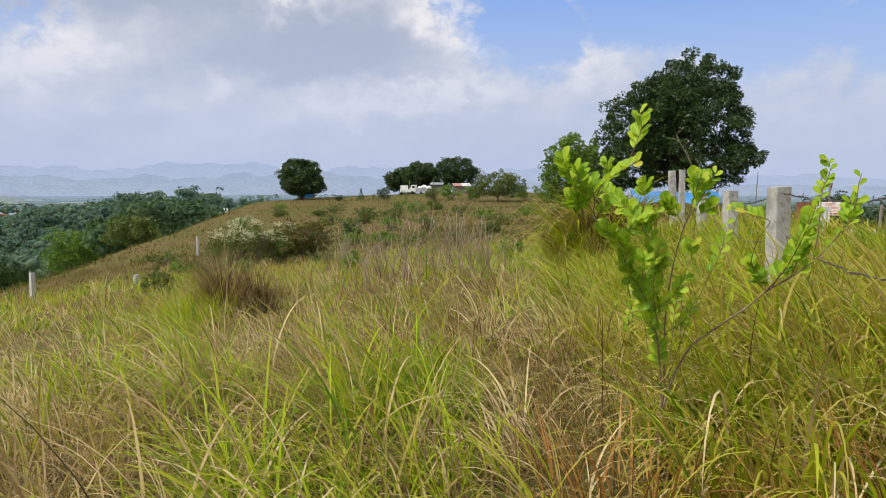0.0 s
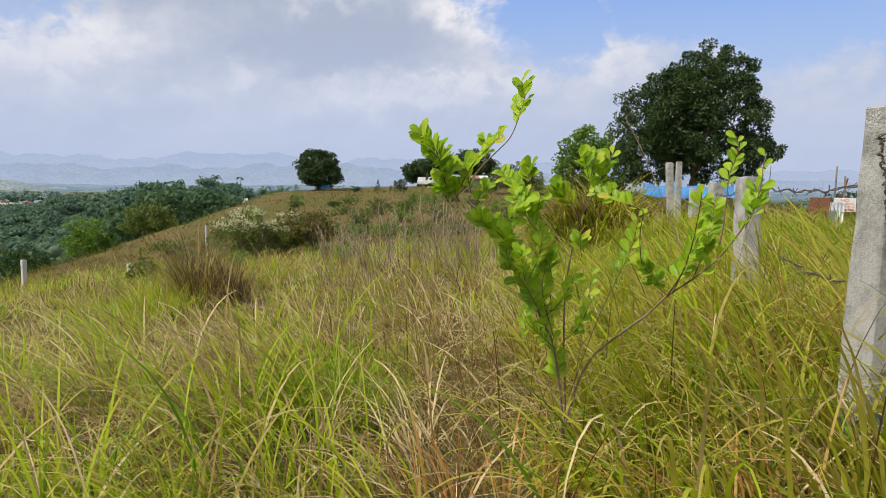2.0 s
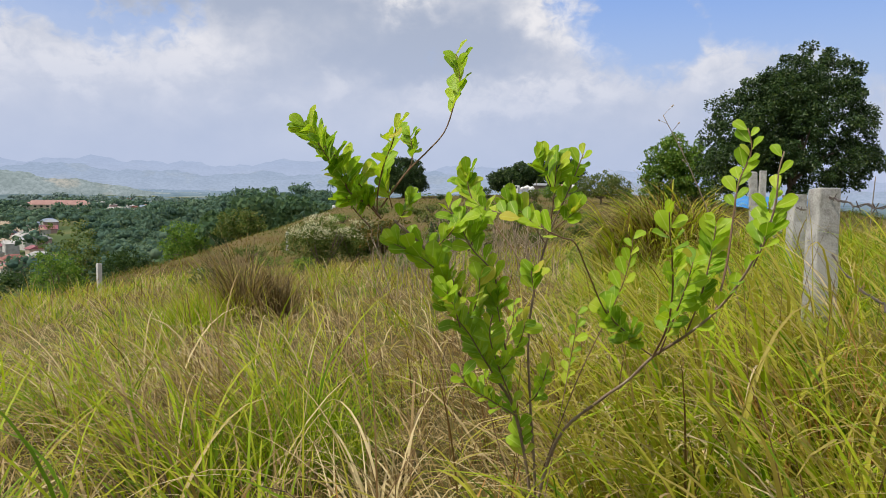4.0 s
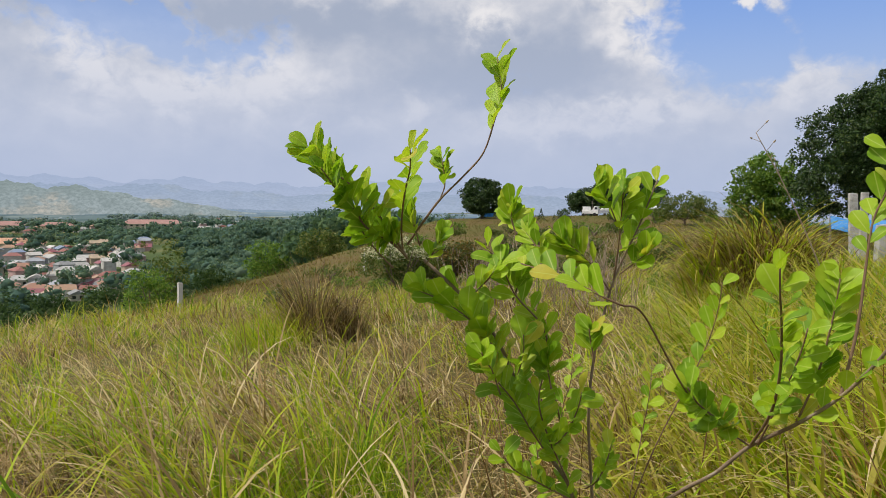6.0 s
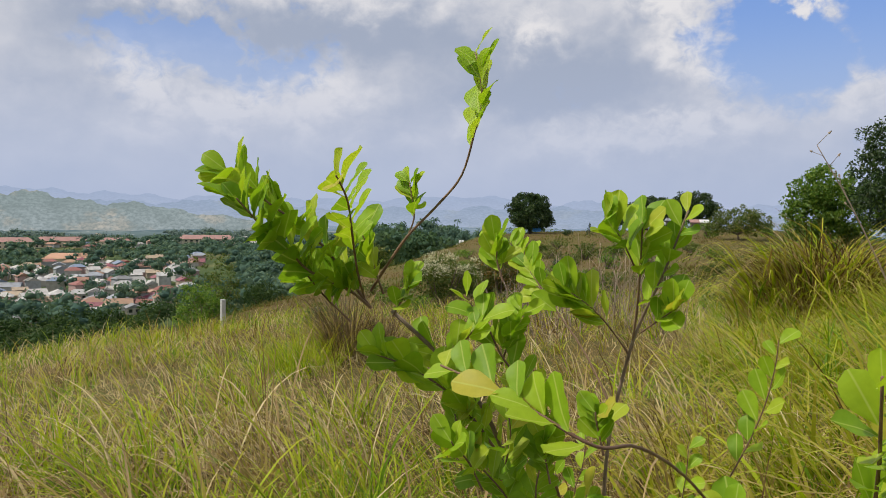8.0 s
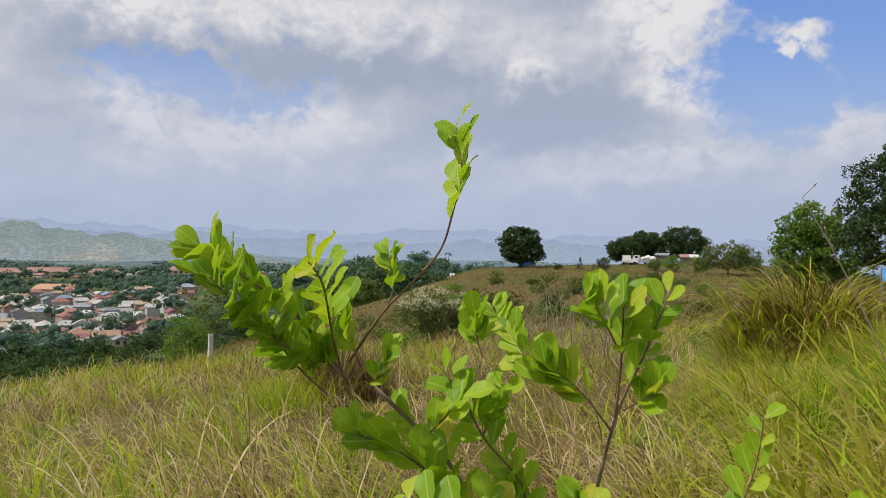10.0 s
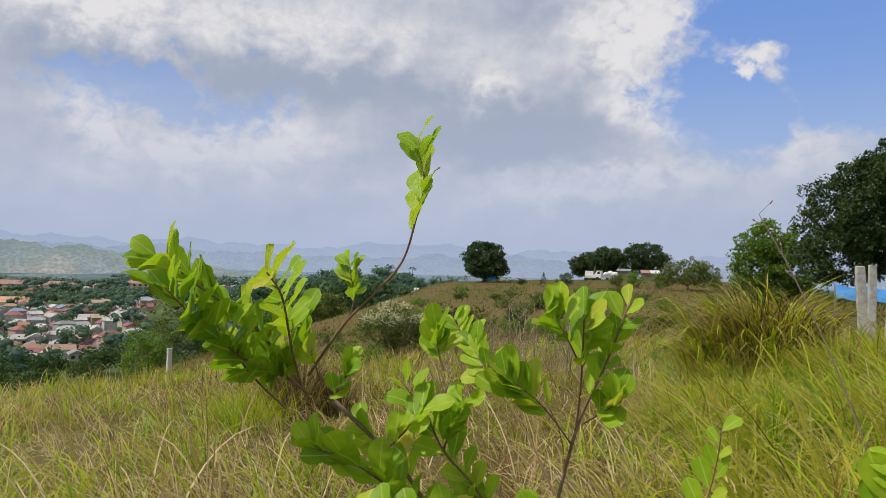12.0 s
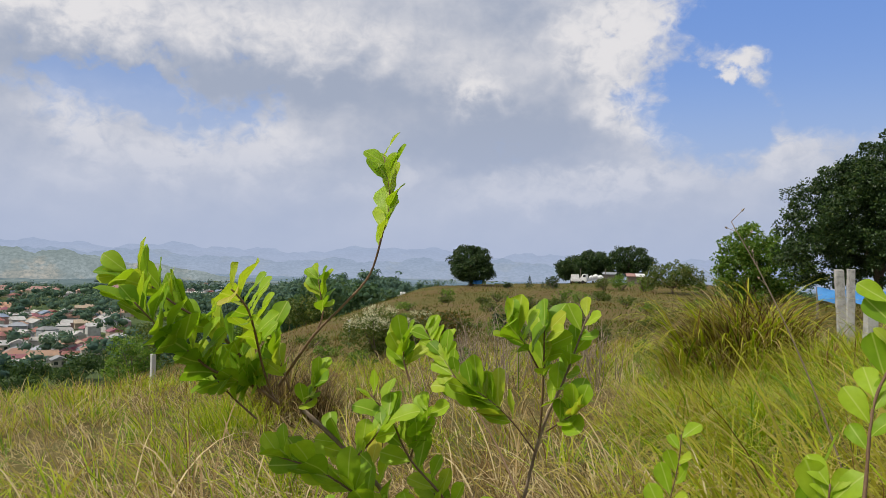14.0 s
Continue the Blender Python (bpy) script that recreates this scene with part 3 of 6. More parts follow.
def dryness(x, y):
    """0 lush green to 1 brown, as the sward is mixed."""
    d = 0.50 + 0.20 * patches(x, y, 0.9) + 0.12 * patches(x + 7, y - 3, 2.6)
    d = d - 0.30 * np.clip((x - 0.5) / 1.2, 0, 1) * np.interp(y, (0, 8, 25, 40), (1, 1, 0.9, 0.2))
    d = d + 0.10 * bell(x, y, -1.2, 4.5, 1.8, 3.5) + 0.10 * bell(x, y, -0.5, 8, 3, 4) - 0.12 * bell(x, y, -0.6, 2.4, 0.5, 0.7)
    d = d - 0.10 * bell(x, y, -7, 13, 5, 6) + 0.10 * bell(x, y, -1.9, 3.6, 0.8, 1.1) - 0.16 * bell(x, y, -3.2, 6.2, 1.2, 1.5)
    d = d + 0.05 * bell(x, y, 1.4, 1.5, 0.9, 0.9) + 0.12 * bell(x, y, 0.35, 3.3, 0.7, 0.9) + 0.16 * bell(x, y, 0.5, 5.4, 1.2, 2.0) + 0.03 * bell(x, y, 1.1, 3.6, 0.8, 0.8)
    d = d + (0.12 + 0.22 * patches(x, y, 0.13) + 0.12 * patches(x + 9, y, 0.4)) * np.interp(np.hypot(x, y), (20, 50), (0, 1))
    return d


def scatter(count, r0, r1, a0, a1, power=1.0):
    u = rng.uniform(0, 1, count)
    r = (r0 ** (1 + power) + u * (r1 ** (1 + power) - r0 ** (1 + power))) ** (1 / (1 + power))
    a = np.radians(rng.uniform(a0, a1, count))
    return 0.8 + r * np.sin(a), 1.2 + r * np.cos(a)


def clump(x, y, amount, size):
    """Draw the roots together into tussocks."""
    g = size
    cx, cy = np.round(x / g) * g, np.round(y / g) * g
    hx, hy = np.sin(cx * 91.7 + cy * 37.1) * 0.5 * g, np.sin(cx * 53.3 - cy * 71.9) * 0.5 * g
    return x + (cx + hx - x) * amount, y + (cy + hy - y) * amount


def cell(x, y, size, k):
    """A random number 0..1 for each tussock."""
    cx, cy = np.round(x / size), np.round(y / size)
    v = np.sin(cx * 127.1 + cy * 311.7 + k * 74.7) * 43758.5453
    return v - np.floor(v)


def sward(name, count, r0, r1, a0, a1, h, w, segs, label, bend=(0.25, 1.3), power=1.0, pull=0.6, size=0.35, keep=None, shift=0.0, lean=None, spread=1.1, rough=0.14, mat=M_GRASS, fan=0.65, curve=1.7, cap=1.0, loose=0.42):
    x, y = scatter(count, r0, r1, a0, a1, power)
    c1, c2, c3 = (cell(x, y, size, k) for k in (1, 2, 3))
    big = cell(x, y, size * 2.7, 4)
    x, y = clump(x, y, pull * rng.uniform(0, 1, len(x)), size)
    ok = np.hypot(x - 1.0, y - 3.45) > 0.06
    if keep is not None:
        ok &= keep(x, y)
    x, y, c1, c2, c3, big = (v[ok] for v in (x, y, c1, c2, c3, big))
    n = len(x)
    tall = (0.48 + 0.72 * c1 + 0.28 * big) * (1 + 0.15 * patches(x - 3, y + 5, 0.8))
    tall = tall * (1 - 0.12 * bell(x, y, 3.6, 8.5, 1.8, 4.0) - 0.25 * bell(x, y, 0.5, 5.2, 1.0, 1.6) - 0.5 * bell(x, y, 10.5, 21, 5, 8))
    hh = h * tall * (0.38 + 0.82 * rng.uniform(0, 1, n) ** 1.7)
    ww = w * rng.uniform(0.45, 1.2, n)
    az = np.where(rng.uniform(0, 1, n) < loose, rng.uniform(0, 2 * np.pi, n), (c3 * 6.283 if lean is None else lean + (c3 - 0.5) * 2.5 * spread) + rng.normal(0, 0.7 * spread, n))
    bb = rng.uniform(*bend, n)
    tint = np.clip(dryness(x, y) + shift + (c2 - 0.5) * 0.50 + (big - 0.5) * 0.32 + rng.normal(0, 0.6 * rough, n), 0, cap)
    roots = np.stack([x, y, land(x, y) - 0.03], -1)
    tagged(new(name, blades(name, roots, hh, ww, bb, az, tint, segs, mat, fan, curve, min(1.0, cap + 0.05))), label, "grass", kind="stuff")


def off_path(x, y):
    """No tall blade where the camera goes."""
    px, py = np.array([r[1] for r in PATH]), np.array([r[2] for r in PATH])
    return np.min(np.hypot(x[:, None] - px[None], y[:, None] - py[None]), axis=1) > 0.55


def fence_side(x, y):
    """The bright drooping grass between the shrub and the fence."""
    return off_path(x, y) & (x > 0.9 + 0.08 * y + 0.35 * np.sin(y * 1.7)) & (x < 4.5 + 0.15 * y)


def dry_side(x, y):
    """Straw stands thick on the open side and thin by the fence."""
    return off_path(x, y) & ((x < 0.95 + 0.06 * y + 0.3 * np.sin(y * 1.9)) | (cell(x, y, 0.6, 9) < 0.22))


def tuft_ground(x, y):
    """Green blades stand in tufts on the open side."""
    return off_path(x, y) & ((x > 0.9 + 0.06 * y) | (cell(x, y, 0.62, 11) < 0.36) | (cell(x, y, 0.2, 12) < 0.14))


def straw_ground(x, y):
    """Combed straw fills the hollows between the tufts."""
    return dry_side(x, y) & ((cell(x, y, 0.62, 11) > 0.34) | (cell(x, y, 0.2, 13) < 0.3))


def seed_ground(x, y):
    """Where the brown seeding stalks stand thick."""
    return patches(x + 2, y + 1, 0.55) + 1.3 * bell(x, y, -0.4, 8.0, 1.8, 6.0) > 0.25


sward("tall_grass", 5600, 0.6, 5.0, -85, 80, 0.74, 0.0125, 9, "tall yellow-green grass with bent blades", fan=0.85, curve=1.9, bend=(0.5, 2.7), keep=tuft_ground, lean=3.1, size=0.42, pull=0.92, rough=0.34, cap=0.72, loose=0.2, spread=0.8)
sward("lush_grass", 4300, 0.6, 4.6, 6, 80, 0.80, 0.0190, 10, "long bright green blades arching over", bend=(0.6, 2.5), keep=off_path, shift=0.12, size=0.40, pull=0.88, fan=0.62, curve=2.6, cap=0.50, rough=0.3, lean=3.1, loose=0.12, spread=0.6)
sward("reddish_grass", 800, 0.6, 4.6, -10, 80, 0.80, 0.007, 7, "reddish brown grass stems among the blades", bend=(0.2, 1.2), keep=off_path, shift=0.52, size=0.40, pull=0.88, fan=0.35, curve=2.0, cap=0.86)
sward("young_grass", 2600, 0.7, 5.0, -85, 6, 0.84, 0.0140, 9, "bright green blades in tufts", bend=(0.5, 2.4), keep=tuft_ground, shift=-0.22, size=0.5, pull=0.95, fan=0.7, curve=2.1, cap=0.6, rough=0.3, lean=3.0, loose=0.2, spread=0.8)
sward("broad_grass", 520, 0.75, 3.2, 4, 80, 0.92, 0.020, 12, "broad long green blades bent over in the foreground", bend=(0.8, 2.6), keep=off_path, shift=0.08, size=0.5, pull=0.7, fan=0.8, curve=2.4, cap=0.46, rough=0.3, lean=3.1, loose=0.1, spread=0.6)
sward("pale_bent_grass", 620, 0.75, 3.8, 0, 80, 0.92, 0.014, 11, "pale dried blades bent over among the green", bend=(1.2, 3.4), keep=off_path, shift=-0.20, size=0.5, pull=0.7, fan=0.8, curve=2.0, cap=0.4, rough=0.3, mat=M_STRAW, lean=3.1, loose=0.25, spread=0.8)
sward("curled_straw", 5600, 0.75, 6.0, -85, 80, 0.92, 0.0125, 10, "pale dry blades curled over the grass", bend=(1.0, 3.0), keep=straw_ground, shift=-0.34, lean=3.0, size=0.5, pull=0.75, fan=1.1, curve=1.5, cap=0.6, rough=0.35, mat=M_STRAW, loose=0.15, spread=0.8)
sward("lodged_straw", 9000, 0.5, 6.5, -85, 80, 0.70, 0.0090, 6, "thin pale straw leaning and tangled in the sward", bend=(0.7, 2.6), shift=-0.26, keep=straw_ground, lean=3.0, fan=1.25, curve=1.3, size=0.5, pull=0.75, rough=0.6, mat=M_STRAW, loose=0.25, spread=0.9)
sward("dry_grass", 6500, 0.5, 6.0, -85, 80, 0.60, 0.0060, 6, "fine dry brown grass between the green blades", bend=(0.7, 2.6), shift=0.12, keep=dry_side, lean=2.9, fan=0.9, rough=0.36, cap=0.84)
sward("dead_thatch", 11000, 0.5, 6.0, -85, 80, 0.30, 0.008, 4, "fallen straw in the sward", bend=(1.2, 2.6), shift=0.16, rough=0.3, keep=dry_side, fan=1.2, mat=M_STRAW)
sward("fence_grass", 14000, 2.4, 12.0, -4, 46, 0.72, 0.0125, 7, "bright yellow-green grass drooping in dense fine blades", bend=(1.1, 2.6), keep=fence_side, shift=0.13, lean=3.15, size=0.55, pull=0.9, fan=0.55, curve=1.7, cap=0.5, rough=0.25, power=0.7, loose=0.25, spread=0.7)
sward("meadow_grass", 23000, 4.4, 14.0, -78, 62, 0.68, 0.0165, 6, "mixed green and straw-coloured hill grass", bend=(0.7, 2.3), lean=3.0, shift=-0.08, power=0.7, size=0.6, pull=0.9, rough=0.36, cap=0.66, fan=0.9, loose=0.25, spread=0.8, keep=tuft_ground)
sward("meadow_straw", 18000, 4.8, 17.0, -78, 62, 0.62, 0.0115, 4, "pale thin straw over the hill grass", bend=(0.4, 2.2), shift=-0.32, lean=2.9, power=0.6, size=0.6, pull=0.75, rough=0.6, fan=1.15, mat=M_STRAW, keep=straw_ground, loose=0.25, spread=0.8)
sward("meadow_dry_grass", 9000, 4.6, 16.0, -78, 62, 0.62, 0.0085, 4, "brown seeding grass stalks", bend=(0.3, 1.6), shift=0.24, lean=2.9, power=0.6, size=0.5, pull=0.8, rough=0.34, cap=0.86, keep=seed_ground)
sward("meadow_thatch", 13000, 5.0, 15.0, -78, 62, 0.30, 0.014, 3, "fallen brown straw on the hill", bend=(1.2, 2.6), shift=0.12, power=0.7, rough=0.3, fan=1.2, mat=M_STRAW, keep=dry_side)
sward("hill_grass", 34000, 13.0, 27.0, -62, 50, 0.62, 0.021, 3, "yellow-green and tawny grass on the hilltop", bend=(0.4, 1.8), power=0.6, size=1.0, pull=0.75, rough=0.36, shift=-0.12)
sward("hill_straw", 22000, 13.0, 30.0, -62, 50, 0.60, 0.016, 3, "pale straw and brown stalks on the hilltop", bend=(0.3, 1.6), power=0.6, size=1.1, pull=0.7, rough=0.42, shift=-0.10, fan=1.0, mat=M_STRAW)
sward("knoll_grass", 36000, 25.0, 48.0, -46, 44, 0.44, 0.036, 3, "tawny grass on the saddle of the ridge", bend=(0.8, 2.2), power=0.7, size=1.7, pull=0.35, rough=0.40, shift=-0.22, mat=M_HILLGRASS)
sward("far_hill_grass", 62000, 42.0, 185.0, -36, 32, 0.45, 0.085, 2, "brownish grass on the far knoll", power=0.7, size=4.2, pull=0.12, shift=-0.24, rough=0.22, keep=lambda x, y: land(x, y) > -6, mat=M_HILLGRASS)
sward("grass_behind", 7000, 0.5, 7.0, 78, 277, 0.72, 0.016, 4, "tall mixed grass behind the path", bend=(0.6, 2.2), keep=off_path, size=0.42, pull=0.85, power=0.8)
sward("thatch_behind", 5000, 0.5, 7.0, 78, 277, 0.42, 0.012, 3, "fallen straw behind the path", bend=(1.2, 2.6), shift=0.4, rough=0.2, keep=off_path, power=0.8)
sward("trodden_grass", 7000, 0.05, 2.8, -180, 180, 0.17, 0.007, 3, "short trampled grass and straw along the track", bend=(0.8, 2.4), shift=0.15, size=0.3, pull=0.5, cap=0.8)


# ---------------------------------------------------------------- trees and bushes
def leaf_cloud(name, centres, radii, per, size, mat, seed, flat=0.0, droop=0.3):
    """Many small folded leaves in clumps; centres (n,3), radii (n,)."""
    r = np.random.default_rng(seed)
    n = len(centres) * per
    c = np.repeat(centres, per, 0)
    rad = np.repeat(radii, per)
    d = r.normal(0, 1, (n, 3))
    d /= np.linalg.norm(d, axis=1)[:, None]
    dist = r.uniform(0.35, 1, n) ** 0.6
    p = c + d * (rad * dist)[:, None] * np.array([1, 1, 1 - flat])
    # long way outward and drooping, leaf turned at random round it
    u = d + r.normal(0, 0.6, (n, 3)) + np.array([0, 0, -droop])
    u /= np.linalg.norm(u, axis=1)[:, None]
    v = np.cross(u, r.normal(0, 1, (n, 3)))
    v /= np.linalg.norm(v, axis=1)[:, None] + 1e-9
    w = np.cross(u, v)
    s = size * r.uniform(0.6, 1.25, n)[:, None]
    a, b = p - u * s * 0.5, p + u * s * 0.5
    l = p + v * s * 0.24 + w * s * 0.07
    q = p - v * s * 0.24 + w * s * 0.07
    co = np.stack([a, l, b, q], 1).reshape(-1, 3)
    k = np.arange(n)[:, None] * 4
    tri = np.concatenate([np.concatenate([k, k + 2, k + 1], 1), np.concatenate([k, k + 3, k + 2], 1)])
    return fast_mesh(name, co, tri, mat)


def crown_points(count, lobes, seed, shell=0.55):
    """Clump centres in a crown of lobes (cx, cy, cz, rx, ry, rz)."""
    r = np.random.default_rng(seed)
    lob = np.array(lobes, float)
    vol = np.prod(lob[:, 3:], 1) ** 0.67
    pick = r.choice(len(lob), count, p=vol / vol.sum())
    d = r.normal(0, 1, (count, 3))
    d /= np.linalg.norm(d, axis=1)[:, None]
    rad = (shell ** 3 + r.uniform(0, 1, count) * (1 - shell ** 3)) ** (1 / 3)
    bump = 1 + 0.10 * np.sin(d[:, 0] * 5 + pick) * np.sin(d[:, 2] * 6 + 1) + r.normal(0, 0.04, count)
    return lob[pick, :3] + d * (rad * bump)[:, None] * lob[pick, 3:]


def tree(name, x, y, label, lobes, trunk, clumps, per, clump_r, leaf, mat, seed, group="", shell=0.5, sink=0.15, category="tree", limbs=7, droop=0.3):
    """trunk: height to the crown, radius."""
    z = float(land(x, y)) - sink
    ob = thing(name, x, y, z, label, category, group)
    r = np.random.default_rng(seed)
    h, rad = trunk
    top = np.array([lobes[0][0] * 0.6, lobes[0][1] * 0.6, lobes[0][2]])
    main = smooth_line([(0, 0, 0), (0.1 * h * r.uniform(-1, 1), 0.1 * h * r.uniform(-1, 1), h * 0.6), (top[0] * 0.5, top[1] * 0.5, h), tuple(top)], 4)
    part("trunk", tubes("trunk", [(main, rad, rad * 0.3)], M_BARK, 9), ob)
    lines = []
    for k in range(limbs):
        lb = lobes[k % len(lobes)]
        s = main[int(len(main) * r.uniform(0.4, 0.8))]
        d = r.normal(0, 1, 3)
        d /= np.linalg.norm(d)
        e = np.array(lb[:3]) + d * np.array(lb[3:]) * 0.7
        mid = (s + e) / 2 + r.normal(0, 0.06, 3) * np.linalg.norm(e - s) + np.array([0, 0, 0.08 * np.linalg.norm(e - s)])
        lines.append((smooth_line([s, mid, e], 4), rad * 0.42, rad * 0.08))
    for ln in lines:
        part("limb", tubes("limb", [ln], M_BARK, 6), ob)
    pts = crown_points(clumps, lobes, seed, shell)
    part("crown", leaf_cloud("crown", pts, clump_r * r.uniform(0.6, 1.3, len(pts)), per, leaf, mat, seed + 1, 0.25, droop), ob)
    return ob


tree("tree", 14.9, 48.5, "large dark green broadleaf tree with a dense rounded crown", ((0.8, 0, 5.0, 3.9, 3.6, 3.2), (0.8, 0, 7.2, 2.8, 2.7, 2.4), (-0.7, 0, 6.4, 2.6, 2.5, 2.1), (-2.3, 0, 5.1, 2.7, 2.7, 2.2), (1.1, 0, 3.1, 4.0, 3.6, 1.8), (-2.3, 0, 3.0, 2.8, 2.6, 1.8)), (2.0, 0.34), 820, 115, 0.50, 0.19, M_MANGO, 21, shell=0.74, sink=0.35)
tree("tree", 9.5, 54.0, "smaller light green tree with an open crown", ((-0.1, 0, 4.1, 1.7, 1.5, 1.5), (1.2, 0, 2.8, 2.3, 1.9, 1.7), (-1.0, 0, 2.6, 1.5, 1.3, 1.4), (0.2, 0, 1.1, 2.4, 1.4, 1.2)), (1.2, 0.12), 300, 60, 0.46, 0.23, M_LIGHTTREE, 22)
tree("tree", -27.9, 146.5, "round dark green tree alone on the ridge", ((0, 0, 4.6, 4.2, 4.2, 3.3), (0.6, 0, 3.0, 4.1, 4.0, 2.0), (-0.6, 0, 5.8, 2.9, 3, 2.2)), (1.6, 0.4), 560, 60, 0.62, 0.34, M_MANGO, 23, shell=0.76)
for _x, _y, _w, _h, _s in ((-9.2, 166, 3.4, 6.0, 31), (-5.2, 170, 3.9, 7.4, 32), (2.3, 168, 4.9, 8.2, 33)):
    tree("tree", _x, _y, "dark green spreading tree behind the parked trucks", ((0, 0, _h * 0.62, _w, _w, _h * 0.38), (_w * 0.4, 0, _h * 0.5, _w * 0.7, _w * 0.7, _h * 0.32), (-_w * 0.4, 0, _h * 0.48, _w * 0.7, _w * 0.7, _h * 0.3)), (1.5, 0.3), 300, 50, 0.7, 0.45, M_MANGO, _s, "trees on the knoll", shell=0.65)
tree("tree", 8.0, 113, "light olive tree with a wide open crown", ((0, 0, 2.9, 3.4, 3.2, 2.0), (1.8, 0, 2.4, 2.4, 2.2, 1.6), (-2.0, 0, 2.1, 2.0, 2.0, 1.6)), (1.0, 0.2), 170, 45, 0.6, 0.30, M_BUSH, 24, shell=0.45, limbs=12)
# the low wooded rise past the sign
for _x, _y, _w, _h, _s in ((38, 62, 2.6, 4.6, 41), (43, 68, 3.0, 5.2, 42), (36, 70, 2.4, 4.0, 43), (47, 66, 2.8, 5.0, 44), (41, 75, 3.0, 5.5, 45)):
    tree("tree", _x, _y, "dark thin-leaved tree on the low rise", ((0, 0, _h * 0.6, _w, _w, _h * 0.4), (0.8, 0, _h * 0.45, _w * 0.8, _w * 0.8, _h * 0.3)), (1.2, 0.15), 90, 40, 0.55, 0.3, M_MANGO, _s, "trees on the low rise", shell=0.4, limbs=10)


def bush(x, y, w, h, label, mat, seed, leaf=0.12, clumps=60, per=45, group="", blossom=0, name="bush", lift=0.0):
    z = float(land(x, y)) - 0.05
    ob = thing(name, x, y, z, label, "bush", group)
    r = np.random.default_rng(seed)
    lines = []
    for k in range(7):
        a = r.uniform(0, 6.28)
        e = np.array([math.cos(a) * w * 0.35, math.sin(a) * w * 0.35, h * r.uniform(0.6, 0.85)])
        lines.append((smooth_line([(0, 0, 0), e * 0.5 + r.normal(0, 0.03, 3) * w, e], 3), 0.02 * w, 0.004 * w))
    for ln in lines:
        part("stem", tubes("stem", [ln], M_BARK, 5), ob)
    lobes = [(r.uniform(-0.25, 0.25) * w, r.uniform(-0.2, 0.2) * w, h * r.uniform(0.42, 0.6) + lift, w * r.uniform(0.3, 0.42), w * 0.36, h * r.uniform(0.32, 0.42)) for _ in range(4)]
    pts = crown_points(clumps, lobes, seed, 0.45)
    pts[:, 2] = np.maximum(pts[:, 2], 0.06 * h)
    part("foliage", leaf_cloud("foliage", pts, 0.13 * w * r.uniform(0.6, 1.3, len(pts)), per, leaf, mat, seed + 1, 0.2, 0.0), ob)
    if blossom:
        top = pts[pts[:, 2] > np.median(pts[:, 2])]
        part("blossom", leaf_cloud("blossom", top + np.array([0, -0.02 * w, 0.10 * h]), np.full(len(top), 0.09 * w), blossom, leaf * 0.6, M_BLOSSOM, seed + 2, 0.3, -0.5), ob, "pale cream flower heads")
    return ob


bush(-7.6, 29.0, 2.4, 2.2, "flowering bush with pale seed heads over green leaves", M_BUSH, 51, 0.11, 120, 50, blossom=44)
bush(-6.6, 29.8, 1.9, 1.9, "flowering bush with pale seed heads over green leaves", M_BUSH, 52, 0.11, 80, 45, blossom=32)
bush(-5.5, 29.4, 1.9, 1.95, "dense bush with russet and dark green leaves", M_RUSSET, 53, 0.12, 80, 55)
for _x, _y, _w, _h, _m, _s in ((-7.2, 68, 2.6, 1.7, M_BUSH, 61), (-5.0, 72, 2.0, 1.3, M_BUSH, 62), (-5.4, 44, 1.3, 1.3, M_MANGO, 63), (-10.4, 130, 2.8, 2.4, M_MANGO, 64), (1.0, 122, 3.6, 2.6, M_LIGHTTREE, 65),
                               (4.2, 118, 3.4, 2.4, M_LIGHTTREE, 66), (15.2, 112, 4.2, 3.2, M_LIGHTTREE, 67), (18.0, 116, 3.0, 2.5, M_MANGO, 68), (-2.0, 126, 3.0, 1.9, M_BUSH, 69), (-13.0, 60, 1.6, 0.9, M_BUSH, 70),
                               (-1.5, 90, 2.4, 1.3, M_BUSH, 71), (12.5, 118, 2.6, 2.0, M_LIGHTTREE, 72), (-19, 137, 1.8, 1.2, M_MANGO, 73), (-22, 100, 2.0, 0.9, M_BUSH, 74), (2.5, 40, 1.2, 0.7, M_BUSH, 75), (-15, 90, 1.8, 0.8, M_BUSH, 76)):
    bush(_x, _y, _w, _h, "low green bush on the grassy knoll", _m, _s, 0.05 * _w + 0.06, 46, 34, "bushes on the knoll")

